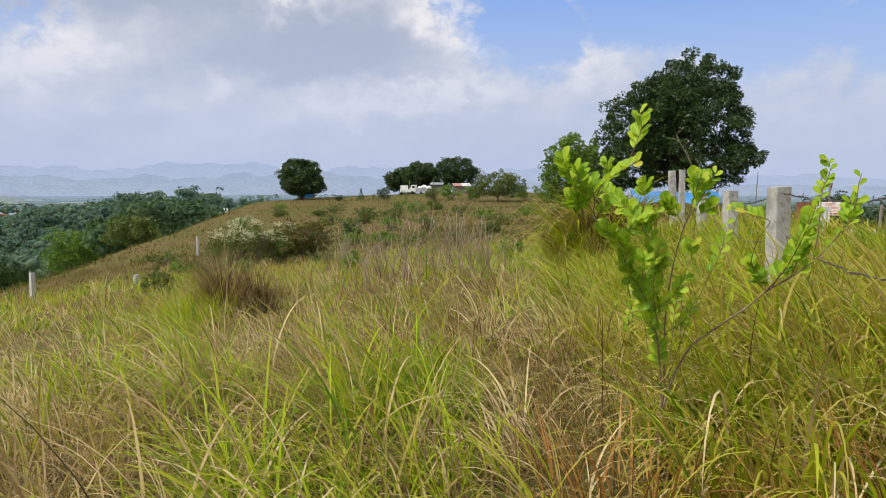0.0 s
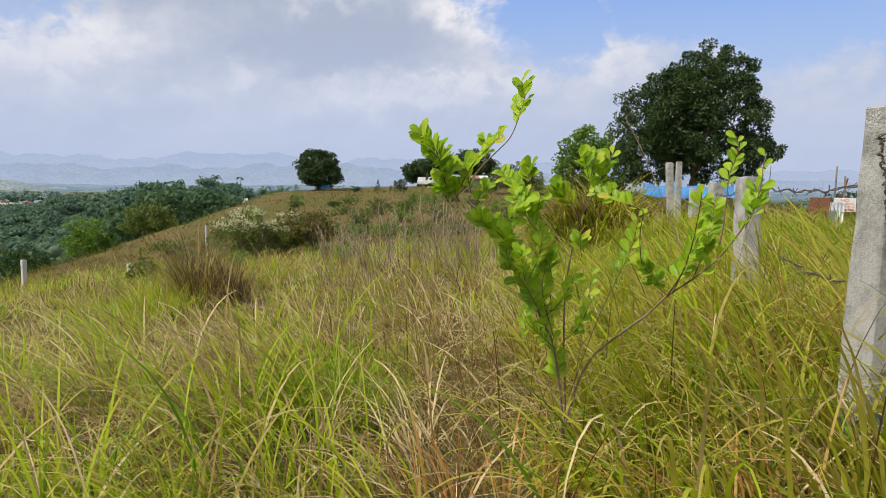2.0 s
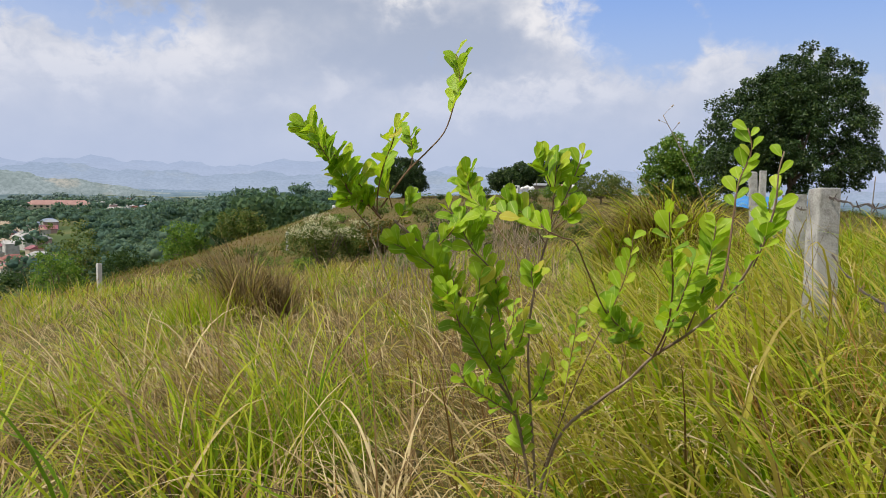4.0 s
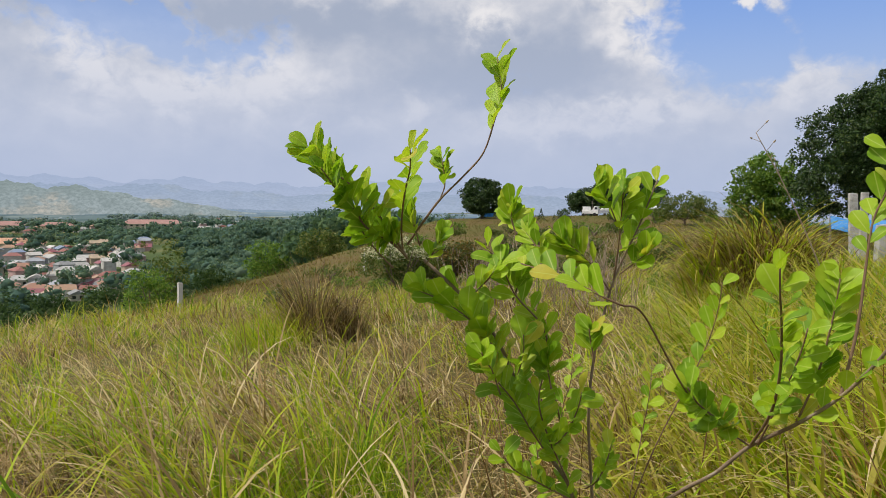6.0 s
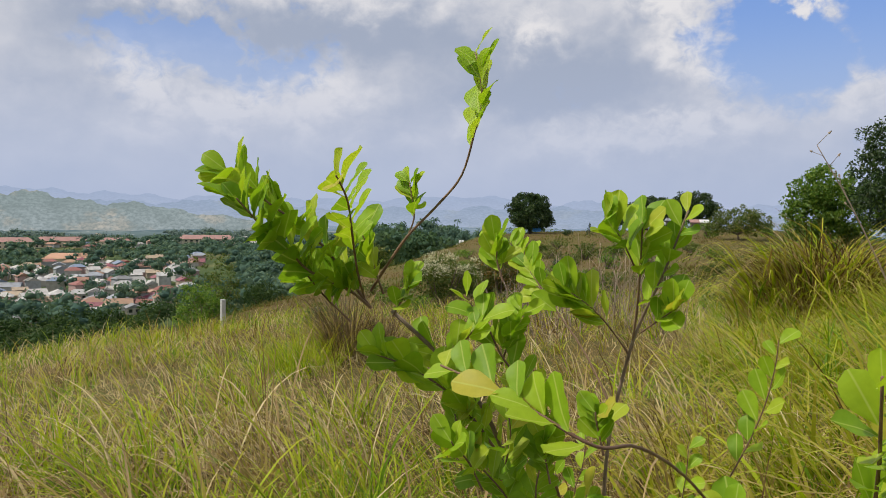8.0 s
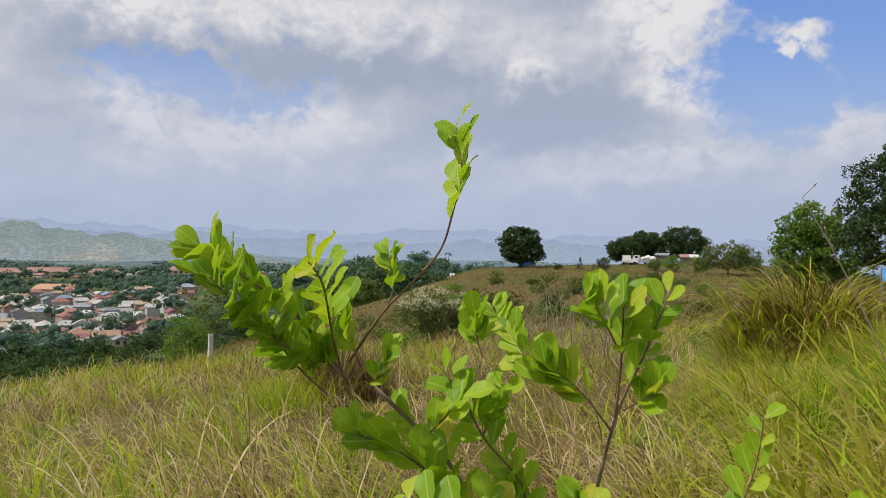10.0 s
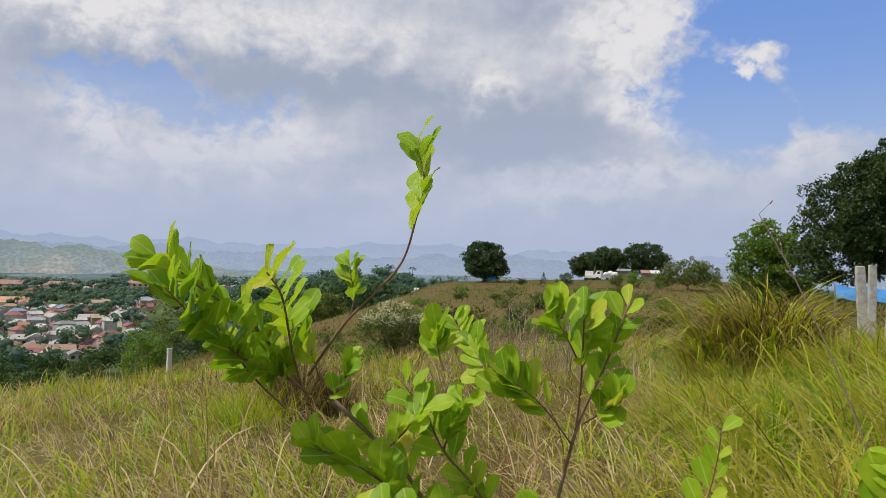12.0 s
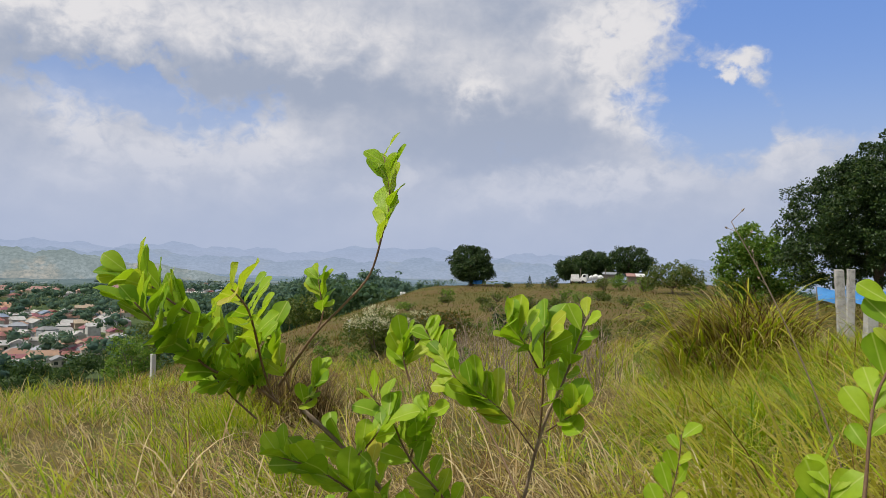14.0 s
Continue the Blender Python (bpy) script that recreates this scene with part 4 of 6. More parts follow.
# broad-leaved weeds in the sward
for _x, _y, _w, _h, _s in ((-2.3, 18.5, 0.8, 0.75, 201), (-0.9, 24.0, 0.9, 0.8, 202), (1.6, 19.5, 0.7, 0.7, 203), (-4.2, 25.0, 0.9, 0.7, 204), (-2.6, 33.0, 1.2, 0.9, 205), (0.6, 30.0, 1.0, 0.8, 206), (-4.4, 37.0, 1.4, 1.0, 207), (-1.2, 48.0, 1.8, 1.2, 208),
                           (-4.0, 55.0, 2.2, 1.5, 209), (-8.5, 50.0, 1.6, 0.9, 210), (3.0, 62.0, 2.0, 1.0, 211), (-11.5, 75.0, 2.4, 1.0, 212), (-3.0, 82.0, 2.6, 1.5, 213), (-6.3, 16.4, 0.7, 0.7, 214), (-5.6, 21.0, 0.9, 0.7, 215), (4.6, 34.0, 1.2, 0.8, 216), (-12.0, 34.0, 1.5, 0.7, 217), (-15.5, 41.0, 1.8, 0.8, 218), (-10.5, 44.0, 1.6, 0.9, 219), (-13.5, 53.0, 2.0, 1.0, 220), (-18.0, 66.0, 2.4, 1.1, 221), (-8.0, 62.0, 2.0, 1.2, 222), (-22.0, 82.0, 2.6, 1.2, 223),
                           (-14.0, 95.0, 2.8, 1.3, 224), (-6.0, 98.0, 2.6, 1.4, 225), (1.5, 74.0, 2.2, 1.1, 226), (6.5, 55.0, 1.8, 0.9, 227), (-9.0, 38.5, 1.2, 0.8, 228), (-25.0, 112.0, 3.0, 1.5, 229), (3.5, 47.0, 1.6, 0.9, 230)):
    bush(_x, _y, _w, _h, "low leafy green weed standing in the grass", M_LIGHTTREE if _s % 2 else M_BUSH, _s, 0.05 * _w + 0.05, 26, 26, "weeds in the grass", name="weed")


def conifer(x, y, h, seed):
    z = float(land(x, y)) - 0.05
    ob = thing("conifer", x, y, z, "small dark green conifer with tiered branches", "conifer", "young conifers")
    part("trunk", tubes("trunk", [(np.array([(0, 0, 0), (0, 0, h * 0.5), (0, 0, h)]), 0.05 * h * 0.5, 0.01)], M_BARK, 6), ob)
    r = np.random.default_rng(seed)
    c, rad = [], []
    for k in range(110):
        t = r.uniform(0.02, 0.98)
        a = r.uniform(0, 6.28)
        d = (1 - t) * h * 0.38 * r.uniform(0.5, 1)
        c.append((math.cos(a) * d, math.sin(a) * d, t * h - 0.05 * d))
        rad.append(0.075 * h * (1.15 - t))
    part("foliage", leaf_cloud("foliage", np.array(c), np.array(rad), 22, 0.05 * h, M_MANGO, seed, 0.6, 0.1), ob)


for _x, _y, _h, _s in ((-15.4, 139, 2.3, 1), (-12.9, 138, 1.2, 2), (-18.6, 140, 0.9, 3)):
    conifer(_x, _y, _h, _s)


# ---------------------------------------------------------------- tussocks and dead stalks
def tussock(name, x, y, radius, h, count, width, tint, label, lean, bend, seed, mat=None, spread=1.0, rough=0.13, fan=0.65):
    r = np.random.default_rng(seed)
    a, d = r.uniform(0, 6.283, count), radius * np.sqrt(r.uniform(0, 1, count))
    px, py = x + d * np.cos(a), y + d * np.sin(a)
    tall = h * (1 - 0.45 * (d / radius) ** 2) * r.uniform(0.55, 1.1, count)
    out = a + r.normal(0, 0.5, count)
    az = np.where(r.uniform(0, 1, count) < 0.5, out, lean + r.normal(0, spread, count))
    me = blades(name, np.stack([px, py, land(px, py) - 0.03], -1), tall, width * r.uniform(0.5, 1.2, count), r.uniform(*bend, count), az,
                np.clip(tint + r.normal(0, rough, count), 0, 1), 8, mat or M_GRASS, fan)
    tagged(new(name, me), label, "grass", kind="stuff")


GREEN_TUFTS = ((-0.55, 4.25, 130, 51), (-0.9, 3.25, 120, 52), (-0.15, 4.9, 90, 53), (-1.55, 5.1, 110, 54), (-2.6, 5.6, 110, 55), (0.05, 3.6, 80, 56), (-1.2, 7.0, 90, 57), (-2.9, 8.3, 100, 58), (-0.6, 2.6, 90, 59))
tussock("arching_grass_mound", 2.80, 12.8, 0.50, 2.00, 330, 0.032, 0.38, "mound of long arching yellow-green grass", 3.2, (1.2, 2.5), 1, rough=0.20, spread=0.6, fan=0.45)
tussock("arching_grass_mound", 2.15, 12.6, 0.38, 1.95, 210, 0.030, 0.42, "mound of long arching yellow-green grass", 3.2, (1.2, 2.5), 31, rough=0.20, spread=0.6, fan=0.45)
tussock("arching_grass_mound", 3.35, 13.2, 0.36, 1.50, 160, 0.028, 0.46, "mound of long arching yellow-green grass", 3.2, (1.1, 2.4), 32, rough=0.20, spread=0.7, fan=0.45)
# dark-coloured blades added for the shade under the arching ones
tussock("dead_mound_core", 2.75, 13.1, 0.80, 1.25, 1100, 0.020, 0.95, "dark blades standing in for shade inside the mound", 3.3, (0.2, 1.0), 21)
tussock("straw_tussock", 2.7, 12.8, 0.6, 1.8, 150, 0.016, 0.25, "pale straw arching out of the mound", 3.2, (1.0, 2.3), 33, mat=M_STRAW, spread=0.8)
tussock("arching_grass_mound", 3.4, 11.4, 0.9, 0.9, 700, 0.016, 0.40, "mound of long arching yellow-green grass", 3.3, (1.0, 2.4), 2, rough=0.2)
tussock("arching_grass_mound", 2.0, 9.4, 0.9, 0.95, 600, 0.014, 0.30, "mound of long arching yellow-green grass", 3.3, (0.9, 2.3), 3, rough=0.2)
tussock("withered_tussock", -3.38, 11.6, 0.34, 1.60, 680, 0.012, 0.68, "dark withered grass tussock", 2.9, (0.5, 2.0), 4, rough=0.28, fan=0.30, mat=M_STRAW)
tussock("withered_tussock", -3.05, 12.0, 0.34, 1.30, 480, 0.012, 0.72, "dark withered grass tussock", 2.9, (0.5, 2.0), 5, rough=0.2, fan=0.34, mat=M_STRAW)
tussock("green_tussock", -3.6, 11.5, 0.45, 1.3, 260, 0.012, 0.35, "olive blades among the withered tussock", 2.9, (0.6, 1.8), 44, rough=0.15)
tussock("straw_tussock", -3.5, 11.9, 0.40, 1.6, 170, 0.014, 0.55, "pale straw arching over the withered tussock", 2.9, (0.9, 2.4), 22, spread=0.6)
tussock("rust_tussock", 0.80, 2.95, 0.42, 0.80, 110, 0.011, 0.45, "rust-orange grass blades at the foot of the shrub", 2.4, (0.3, 1.5), 41, mat=M_RUSTGRASS, rough=0.25)
tussock("rust_tussock", 1.55, 2.55, 0.45, 0.75, 170, 0.011, 0.45, "rust-orange grass blades among the green", 2.4, (0.3, 1.6), 42, mat=M_RUSTGRASS, rough=0.25)
tussock("rust_tussock", 2.15, 4.2, 0.40, 0.80, 170, 0.010, 0.5, "rust-orange grass blades beside the fence", 2.4, (0.3, 1.4), 43, mat=M_RUSTGRASS, rough=0.25)
for _x, _y, _c, _s in GREEN_TUFTS:
    tussock("green_tussock", _x, _y, 0.28, 0.95, _c, 0.014, 0.20, "tuft of bright green arching blades in the dry sward", 3.0, (0.7, 2.2), _s, rough=0.14, fan=0.6)
tussock("green_tussock", -3.6, 10.6, 0.5, 0.8, 420, 0.013, 0.22, "fresh green grass tussock", 2.9, (0.3, 1.2), 6)
tussock("green_tussock", -0.1, 4.6, 0.35, 0.62, 700, 0.005, 0.10, "fine dark green grass tussock", 2.9, (0.2, 0.9), 7)


def stalks(name, x, y, radius, h, count, seed, label):
    """Upright dead stems with side twigs."""
    r = np.random.default_rng(seed)
    lines = []
    for _ in range(count):
        a, d = r.uniform(0, 6.283), radius * math.sqrt(r.uniform(0, 1))
        bx, by = x + d * math.cos(a), y + d * math.sin(a)
        b = np.array([bx, by, float(land(bx, by)) - 0.03])
        top = b + np.array([r.normal(0, 0.24), r.normal(0, 0.24), h * r.uniform(0.4, 1.05)])
        line = smooth_line([b, (b + top) / 2 + r.normal(0, 0.03, 3), top], 3)
        lines.append((line, 0.010, 0.004))
        for _k in range(4):
            s = line[int(r.integers(3, len(line)))]
            e = s + np.array([r.normal(0, 0.13), r.normal(0, 0.13), r.uniform(0.08, 0.3)])
            lines.append((np.array([s, (s + e) / 2 + r.normal(0, 0.015, 3), e]), 0.005, 0.0025))
    tagged(new(name, tubes(name, lines, M_DRY, 3)), label, "dead stalks", kind="stuff")


stalks("dead_stalks", -0.35, 15.0, 0.95, 1.3, 44, 1, "grey-brown dead weed stalks standing in the grass")
stalks("dead_stalks", 0.55, 14.2, 0.7, 1.35, 36, 2, "grey-brown dead weed stalks standing in the grass")
stalks("dead_stalks", -2.9, 21.0, 0.55, 1.3, 28, 3, "grey-brown dead weed stalks standing in the grass")
stalks("dead_stalks", -1.3, 13.2, 0.7, 1.1, 20, 4, "grey-brown dead weed stalks standing in the grass")


# ---------------------------------------------------------------- the shrub
def leaf_mesh(name, length, width, fold, curl, seed):
    """An obovate leaf with a folded midrib, wavy margin and a short stalk; base at the origin, along +y."""
    r = np.random.default_rng(seed)
    n = 10
    rows, verts, faces = [], [], []
    for k in range(n + 1):
        t = k / n
        w = width * 0.5 * float(np.interp(t, (0, 0.1, 0.25, 0.42, 0.58, 0.70, 0.80, 0.90, 0.96, 1), (0.05, 0.25, 0.56, 0.82, 0.97, 1.0, 0.95, 0.74, 0.48, 0.14)))
        y = length * (0.06 + 0.94 * t)
        z = -curl * length * t * t + 0.02 * length * math.sin(t * 5 + seed)
        e = fold * w + 0.001 * r.uniform(-1, 1)
        i = len(verts)
        verts += [(-w, y, z + e + 0.002 * math.sin(9 * t + seed)), (-w * 0.5, y, z + e * 0.42), (0, y, z), (w * 0.5, y, z + e * 0.42), (w, y, z + e + 0.002 * math.cos(8 * t + seed))]
        rows.append(i)
    for a, b in zip(rows, rows[1:]):
        for c in range(4):
            faces.append((a + c, a + c + 1, b + c + 1, b + c))
    i = len(verts)
    verts += [(-0.001, 0, 0), (0.001, 0, 0)]
    faces.append((i, i + 1, rows[0] + 3, rows[0] + 1))
    return shape(name, verts, faces, M_SHRUBLEAF, True)


LEAVES = [leaf_mesh("leaf", 0.061, 0.0375 - 0.002 * (s % 3), f, c, s) for s, (f, c) in enumerate(((0.28, 0.10), (0.18, 0.2), (0.38, 0.05), (0.25, 0.26), (0.12, -0.08)))]

# branches: control points, radii, stretch with leaves (from, to), leaf count, leaf size
BRANCHES = (
    ("stem", ((1.00, 3.47, 0.05), (1.02, 3.42, 0.45), (0.97, 3.33, 0.79), (0.91, 3.27, 0.92), (0.85, 3.24, 1.06), (0.77, 3.22, 1.22), (0.60, 3.17, 1.39)), 0.0095, 0.005, 0.42, 0.95, 34, 1.0),
    ("stem", ((1.02, 3.48, 0.05), (1.03, 3.42, 0.5), (1.01, 3.36, 0.80), (1.00, 3.29, 1.00), (1.01, 3.25, 1.15), (1.037, 3.23, 1.285), (1.06, 3.20, 1.36), (1.09, 3.16, 1.43), (1.115, 3.12, 1.50), (1.135, 3.095, 1.56)), 0.008, 0.002, 0.88, 1.0, 10, 1.0),
    ("branch", ((0.60, 3.17, 1.39), (0.64, 3.15, 1.44), (0.68, 3.14, 1.49), (0.73, 3.14, 1.54), (0.775, 3.13, 1.59), (0.802, 3.11, 1.66), (0.815, 3.10, 1.70), (0.814, 3.09, 1.745), (0.800, 3.09, 1.80)), 0.005, 0.0015, 0.66, 1.0, 8, 1.22),
    ("branch", ((0.60, 3.17, 1.36), (0.58, 3.12, 1.395), (0.55, 3.04, 1.43), (0.552, 2.97, 1.465), (0.537, 2.93, 1.495), (0.525, 2.89, 1.53), (0.508, 2.86, 1.565)), 0.005, 0.0015, 0.12, 1.0, 25, 1.2),
    ("branch", ((0.60, 3.17, 1.36), (0.555, 3.10, 1.455), (0.533, 3.05, 1.50), (0.504, 3.00, 1.535), (0.483, 2.95, 1.57), (0.467, 2.90, 1.595)), 0.005, 0.0015, 0.08, 1.0, 26, 1.15),
    ("branch", ((0.59, 3.17, 1.37), (0.61, 3.09, 1.43), (0.65, 2.98, 1.50), (0.69, 2.88, 1.54), (0.715, 2.80, 1.565), (0.725, 2.76, 1.575)), 0.004, 0.0015, 0.3, 1.0, 11, 1.0),
    ("branch", ((0.68, 3.14, 1.49), (0.69, 3.14, 1.52), (0.69, 3.13, 1.55), (0.68, 3.13, 1.60)), 0.003, 0.001, 0.3, 1.0, 9, 0.75),
    ("branch", ((0.85, 3.24, 1.06), (0.80, 3.17, 1.17), (0.76, 3.13, 1.23), (0.71, 3.09, 1.275), (0.67, 3.05, 1.30), (0.64, 3.03, 1.315)), 0.005, 0.0015, 0.3, 1.0, 21, 1.15),
    ("branch", ((1.02, 3.33, 1.15), (0.95, 3.40, 1.26), (0.88, 3.45, 1.34), (0.82, 3.49, 1.41), (0.77, 3.53, 1.46), (0.745, 3.55, 1.485)), 0.004, 0.0015, 0.55, 1.0, 16, 1.05),
    ("branch", ((0.95, 3.27, 0.95), (0.92, 3.18, 1.12), (0.91, 3.15, 1.22), (0.85, 3.14, 1.29), (0.82, 3.13, 1.35), (0.79, 3.12, 1.39), (0.77, 3.11, 1.42)), 0.005, 0.0015, 0.35, 1.0, 16, 1.0),
    ("branch", ((1.045, 3.225, 1.31), (1.055, 3.18, 1.39), (1.06, 3.14, 1.46), (1.063, 3.11, 1.51), (1.065, 3.10, 1.545)), 0.004, 0.0015, 0.55, 1.0, 9, 1.05),
    ("branch", ((1.04, 3.225, 1.30), (1.00, 3.19, 1.36), (0.955, 3.17, 1.40), (0.92, 3.16, 1.415)), 0.003, 0.001, 0.4, 1.0, 13, 1.05),
    ("branch", ((1.055, 3.15, 1.44), (1.035, 3.10, 1.49), (1.015, 3.07, 1.52), (1.00, 3.05, 1.535)), 0.003, 0.001, 0.35, 1.0, 8, 1.0),
    ("branch", ((1.06, 3.20, 1.34), (1.09, 3.14, 1.37), (1.115, 3.09, 1.395), (1.13, 3.07, 1.41)), 0.003, 0.001, 0.4, 1.0, 9, 0.95),
    ("branch", ((1.30, 2.99, 1.06), (1.24, 2.93, 1.11), (1.18, 2.85, 1.18), (1.13, 2.68, 1.285), (1.097, 2.51, 1.358), (1.072, 2.455, 1.372), (1.03, 2.46, 1.39), (0.995, 2.47, 1.402), (0.96, 2.48, 1.411), (0.93, 2.49, 1.418)), 0.0032, 0.0012, 0.84, 1.0, 8, 0.68),
    ("branch", ((0.92, 3.25, 0.91), (0.88, 3.20, 0.99), (0.84, 3.18, 1.06), (0.78, 3.15, 1.14), (0.76, 3.14, 1.23)), 0.004, 0.0015, 0.15, 1.0, 26, 0.95),
    ("branch", ((0.96, 3.28, 0.85), (0.92, 3.21, 0.97), (0.90, 3.17, 1.06), (0.91, 3.16, 1.15), (0.88, 3.15, 1.26)), 0.004, 0.0015, 0.15, 1.0, 22, 0.9),
    ("branch", ((0.97, 3.30, 0.80), (0.90, 3.18, 0.88), (0.85, 3.12, 0.93), (0.82, 3.08, 1.00)), 0.004, 0.0015, 0.2, 1.0, 14, 0.85),
    ("branch", ((1.00, 3.28, 0.84), (1.03, 3.18, 0.90), (1.05, 3.12, 0.97), (1.06, 3.08, 1.03)), 0.004, 0.0015, 0.2, 1.0, 12, 0.8),
    ("branch", ((0.91, 3.27, 0.92), (0.96, 3.15, 1.00), (0.99, 3.08, 1.08), (1.00, 3.04, 1.14)), 0.004, 0.0015, 0.2, 1.0, 12, 0.9),
    ("branch", ((0.85, 3.24, 1.06), (0.86, 3.12, 1.12), (0.88, 3.06, 1.19), (0.88, 3.03, 1.25)), 0.004, 0.0015, 0.25, 1.0, 12, 0.95),
    ("branch", ((0.65, 3.15, 1.35), (0.67, 3.14, 1.38), (0.69, 3.13, 1.41), (0.70, 3.12, 1.43)), 0.0035, 0.0015, 0.2, 1.0, 9, 0.95),
    ("branch", ((0.85, 3.12, 1.42), (0.84, 3.12, 1.45), (0.84, 3.11, 1.48), (0.84, 3.12, 1.50)), 0.0035, 0.0015, 0.2, 1.0, 9, 0.95),
    ("branch", ((0.84, 3.16, 1.28), (0.86, 3.14, 1.33), (0.88, 3.12, 1.37), (0.88, 3.13, 1.40)), 0.0035, 0.0015, 0.2, 1.0, 9, 0.95),
    ("branch", ((0.83, 3.09, 1.09), (0.82, 3.04, 1.15), (0.81, 2.99, 1.19), (0.81, 2.97, 1.22)), 0.0035, 0.0015, 0.2, 1.0, 9, 0.95),
    ("branch", ((0.93, 3.13, 1.10), (0.92, 3.13, 1.15), (0.92, 3.11, 1.19)), 0.0035, 0.0015, 0.2, 1.0, 9, 0.95),
    ("branch", ((1.02, 3.05, 1.18), (1.01, 3.03, 1.24), (1.01, 3.02, 1.27)), 0.0035, 0.0015, 0.2, 1.0, 9, 0.95),
    ("branch", ((0.75, 3.13, 1.28), (0.80, 3.09, 1.33), (0.82, 3.10, 1.36), (0.84, 3.11, 1.38)), 0.0035, 0.0015, 0.2, 1.0, 9, 0.95),
    ("branch", ((0.58, 3.13, 1.34), (0.55, 3.10, 1.38), (0.53, 3.07, 1.42), (0.52, 3.05, 1.46)), 0.0035, 0.0015, 0.2, 1.0, 9, 0.95),
    ("branch", ((0.64, 3.13, 1.39), (0.63, 3.11, 1.44), (0.62, 3.10, 1.48), (0.60, 3.09, 1.51)), 0.0035, 0.0015, 0.2, 1.0, 9, 0.95),
    ("branch", ((1.05, 3.42, 0.60), (1.15, 3.42, 0.90), (1.25, 3.40, 1.14), (1.28, 3.385, 1.26), (1.285, 3.376, 1.35)), 0.0035, 0.0012, 0.66, 1.0, 8, 1.0),
    ("stem", ((1.00, 3.50, 0.05), (1.03, 3.42, 0.45), (1.09, 3.30, 0.74), (1.19, 3.15, 0.90), (1.25, 3.06, 0.98), (1.30, 2.99, 1.06), (1.355, 2.90, 1.13), (1.40, 2.82, 1.20), (1.43, 2.74, 1.28), (1.45, 2.68, 1.36), (1.46, 2.65, 1.43), (1.46, 2.64, 1.49), (1.47, 2.63, 1.55)), 0.0095, 0.0018, 0.72, 1.0, 11, 0.78),
    ("branch", ((1.40, 2.82, 1.20), (1.42, 2.83, 1.30), (1.43, 2.84, 1.39), (1.44, 2.85, 1.47), (1.46, 2.84, 1.54), (1.44, 2.84, 1.61)), 0.005, 0.0015, 0.55, 1.0, 9, 0.74),
    ("branch", ((1.30, 2.99, 1.06), (1.31, 2.87, 1.15), (1.30, 2.75, 1.24), (1.28, 2.64, 1.32), (1.26, 2.55, 1.38), (1.246, 2.49, 1.45)), 0.005, 0.0015, 0.22, 1.0, 17, 0.85),
    ("branch", ((1.27, 2.96, 1.09), (1.23, 2.90, 1.13), (1.195, 2.86, 1.165), (1.17, 2.83, 1.21)), 0.004, 0.0015, 0.05, 1.0, 19, 0.95),
    ("branch", ((1.355, 2.90, 1.13), (1.38, 2.88, 1.22), (1.395, 2.87, 1.31), (1.40, 2.86, 1.37), (1.40, 2.86, 1.40)), 0.004, 0.0015, 0.2, 1.0, 18, 0.95),
    ("branch", ((1.31, 2.97, 1.07), (1.33, 2.90, 1.17), (1.345, 2.84, 1.26), (1.35, 2.80, 1.33)), 0.004, 0.0015, 0.2, 1.0, 16, 0.95),
    ("branch", ((1.44, 2.70, 1.31), (1.45, 2.67, 1.36), (1.46, 2.68, 1.40), (1.45, 2.68, 1.46)), 0.003, 0.001, 0.2, 1.0, 8, 0.9),
    ("branch", ((1.05, 3.44, 0.45), (1.12, 3.58, 0.86), (1.14, 3.56, 1.01), (1.14, 3.56, 1.09)), 0.003, 0.0012, 0.6, 1.0, 8, 0.8),
    ("branch", ((1.00, 3.44, 0.45), (0.93, 3.42, 0.91), (0.95, 3.40, 1.06), (0.95, 3.40, 1.14)), 0.003, 0.0012, 0.6, 1.0, 8, 0.8),
    ("branch", ((0.98, 3.44, 0.45), (0.87, 3.45, 0.82), (0.89, 3.43, 0.97), (0.89, 3.43, 1.05)), 0.003, 0.0012, 0.6, 1.0, 8, 0.8),
)


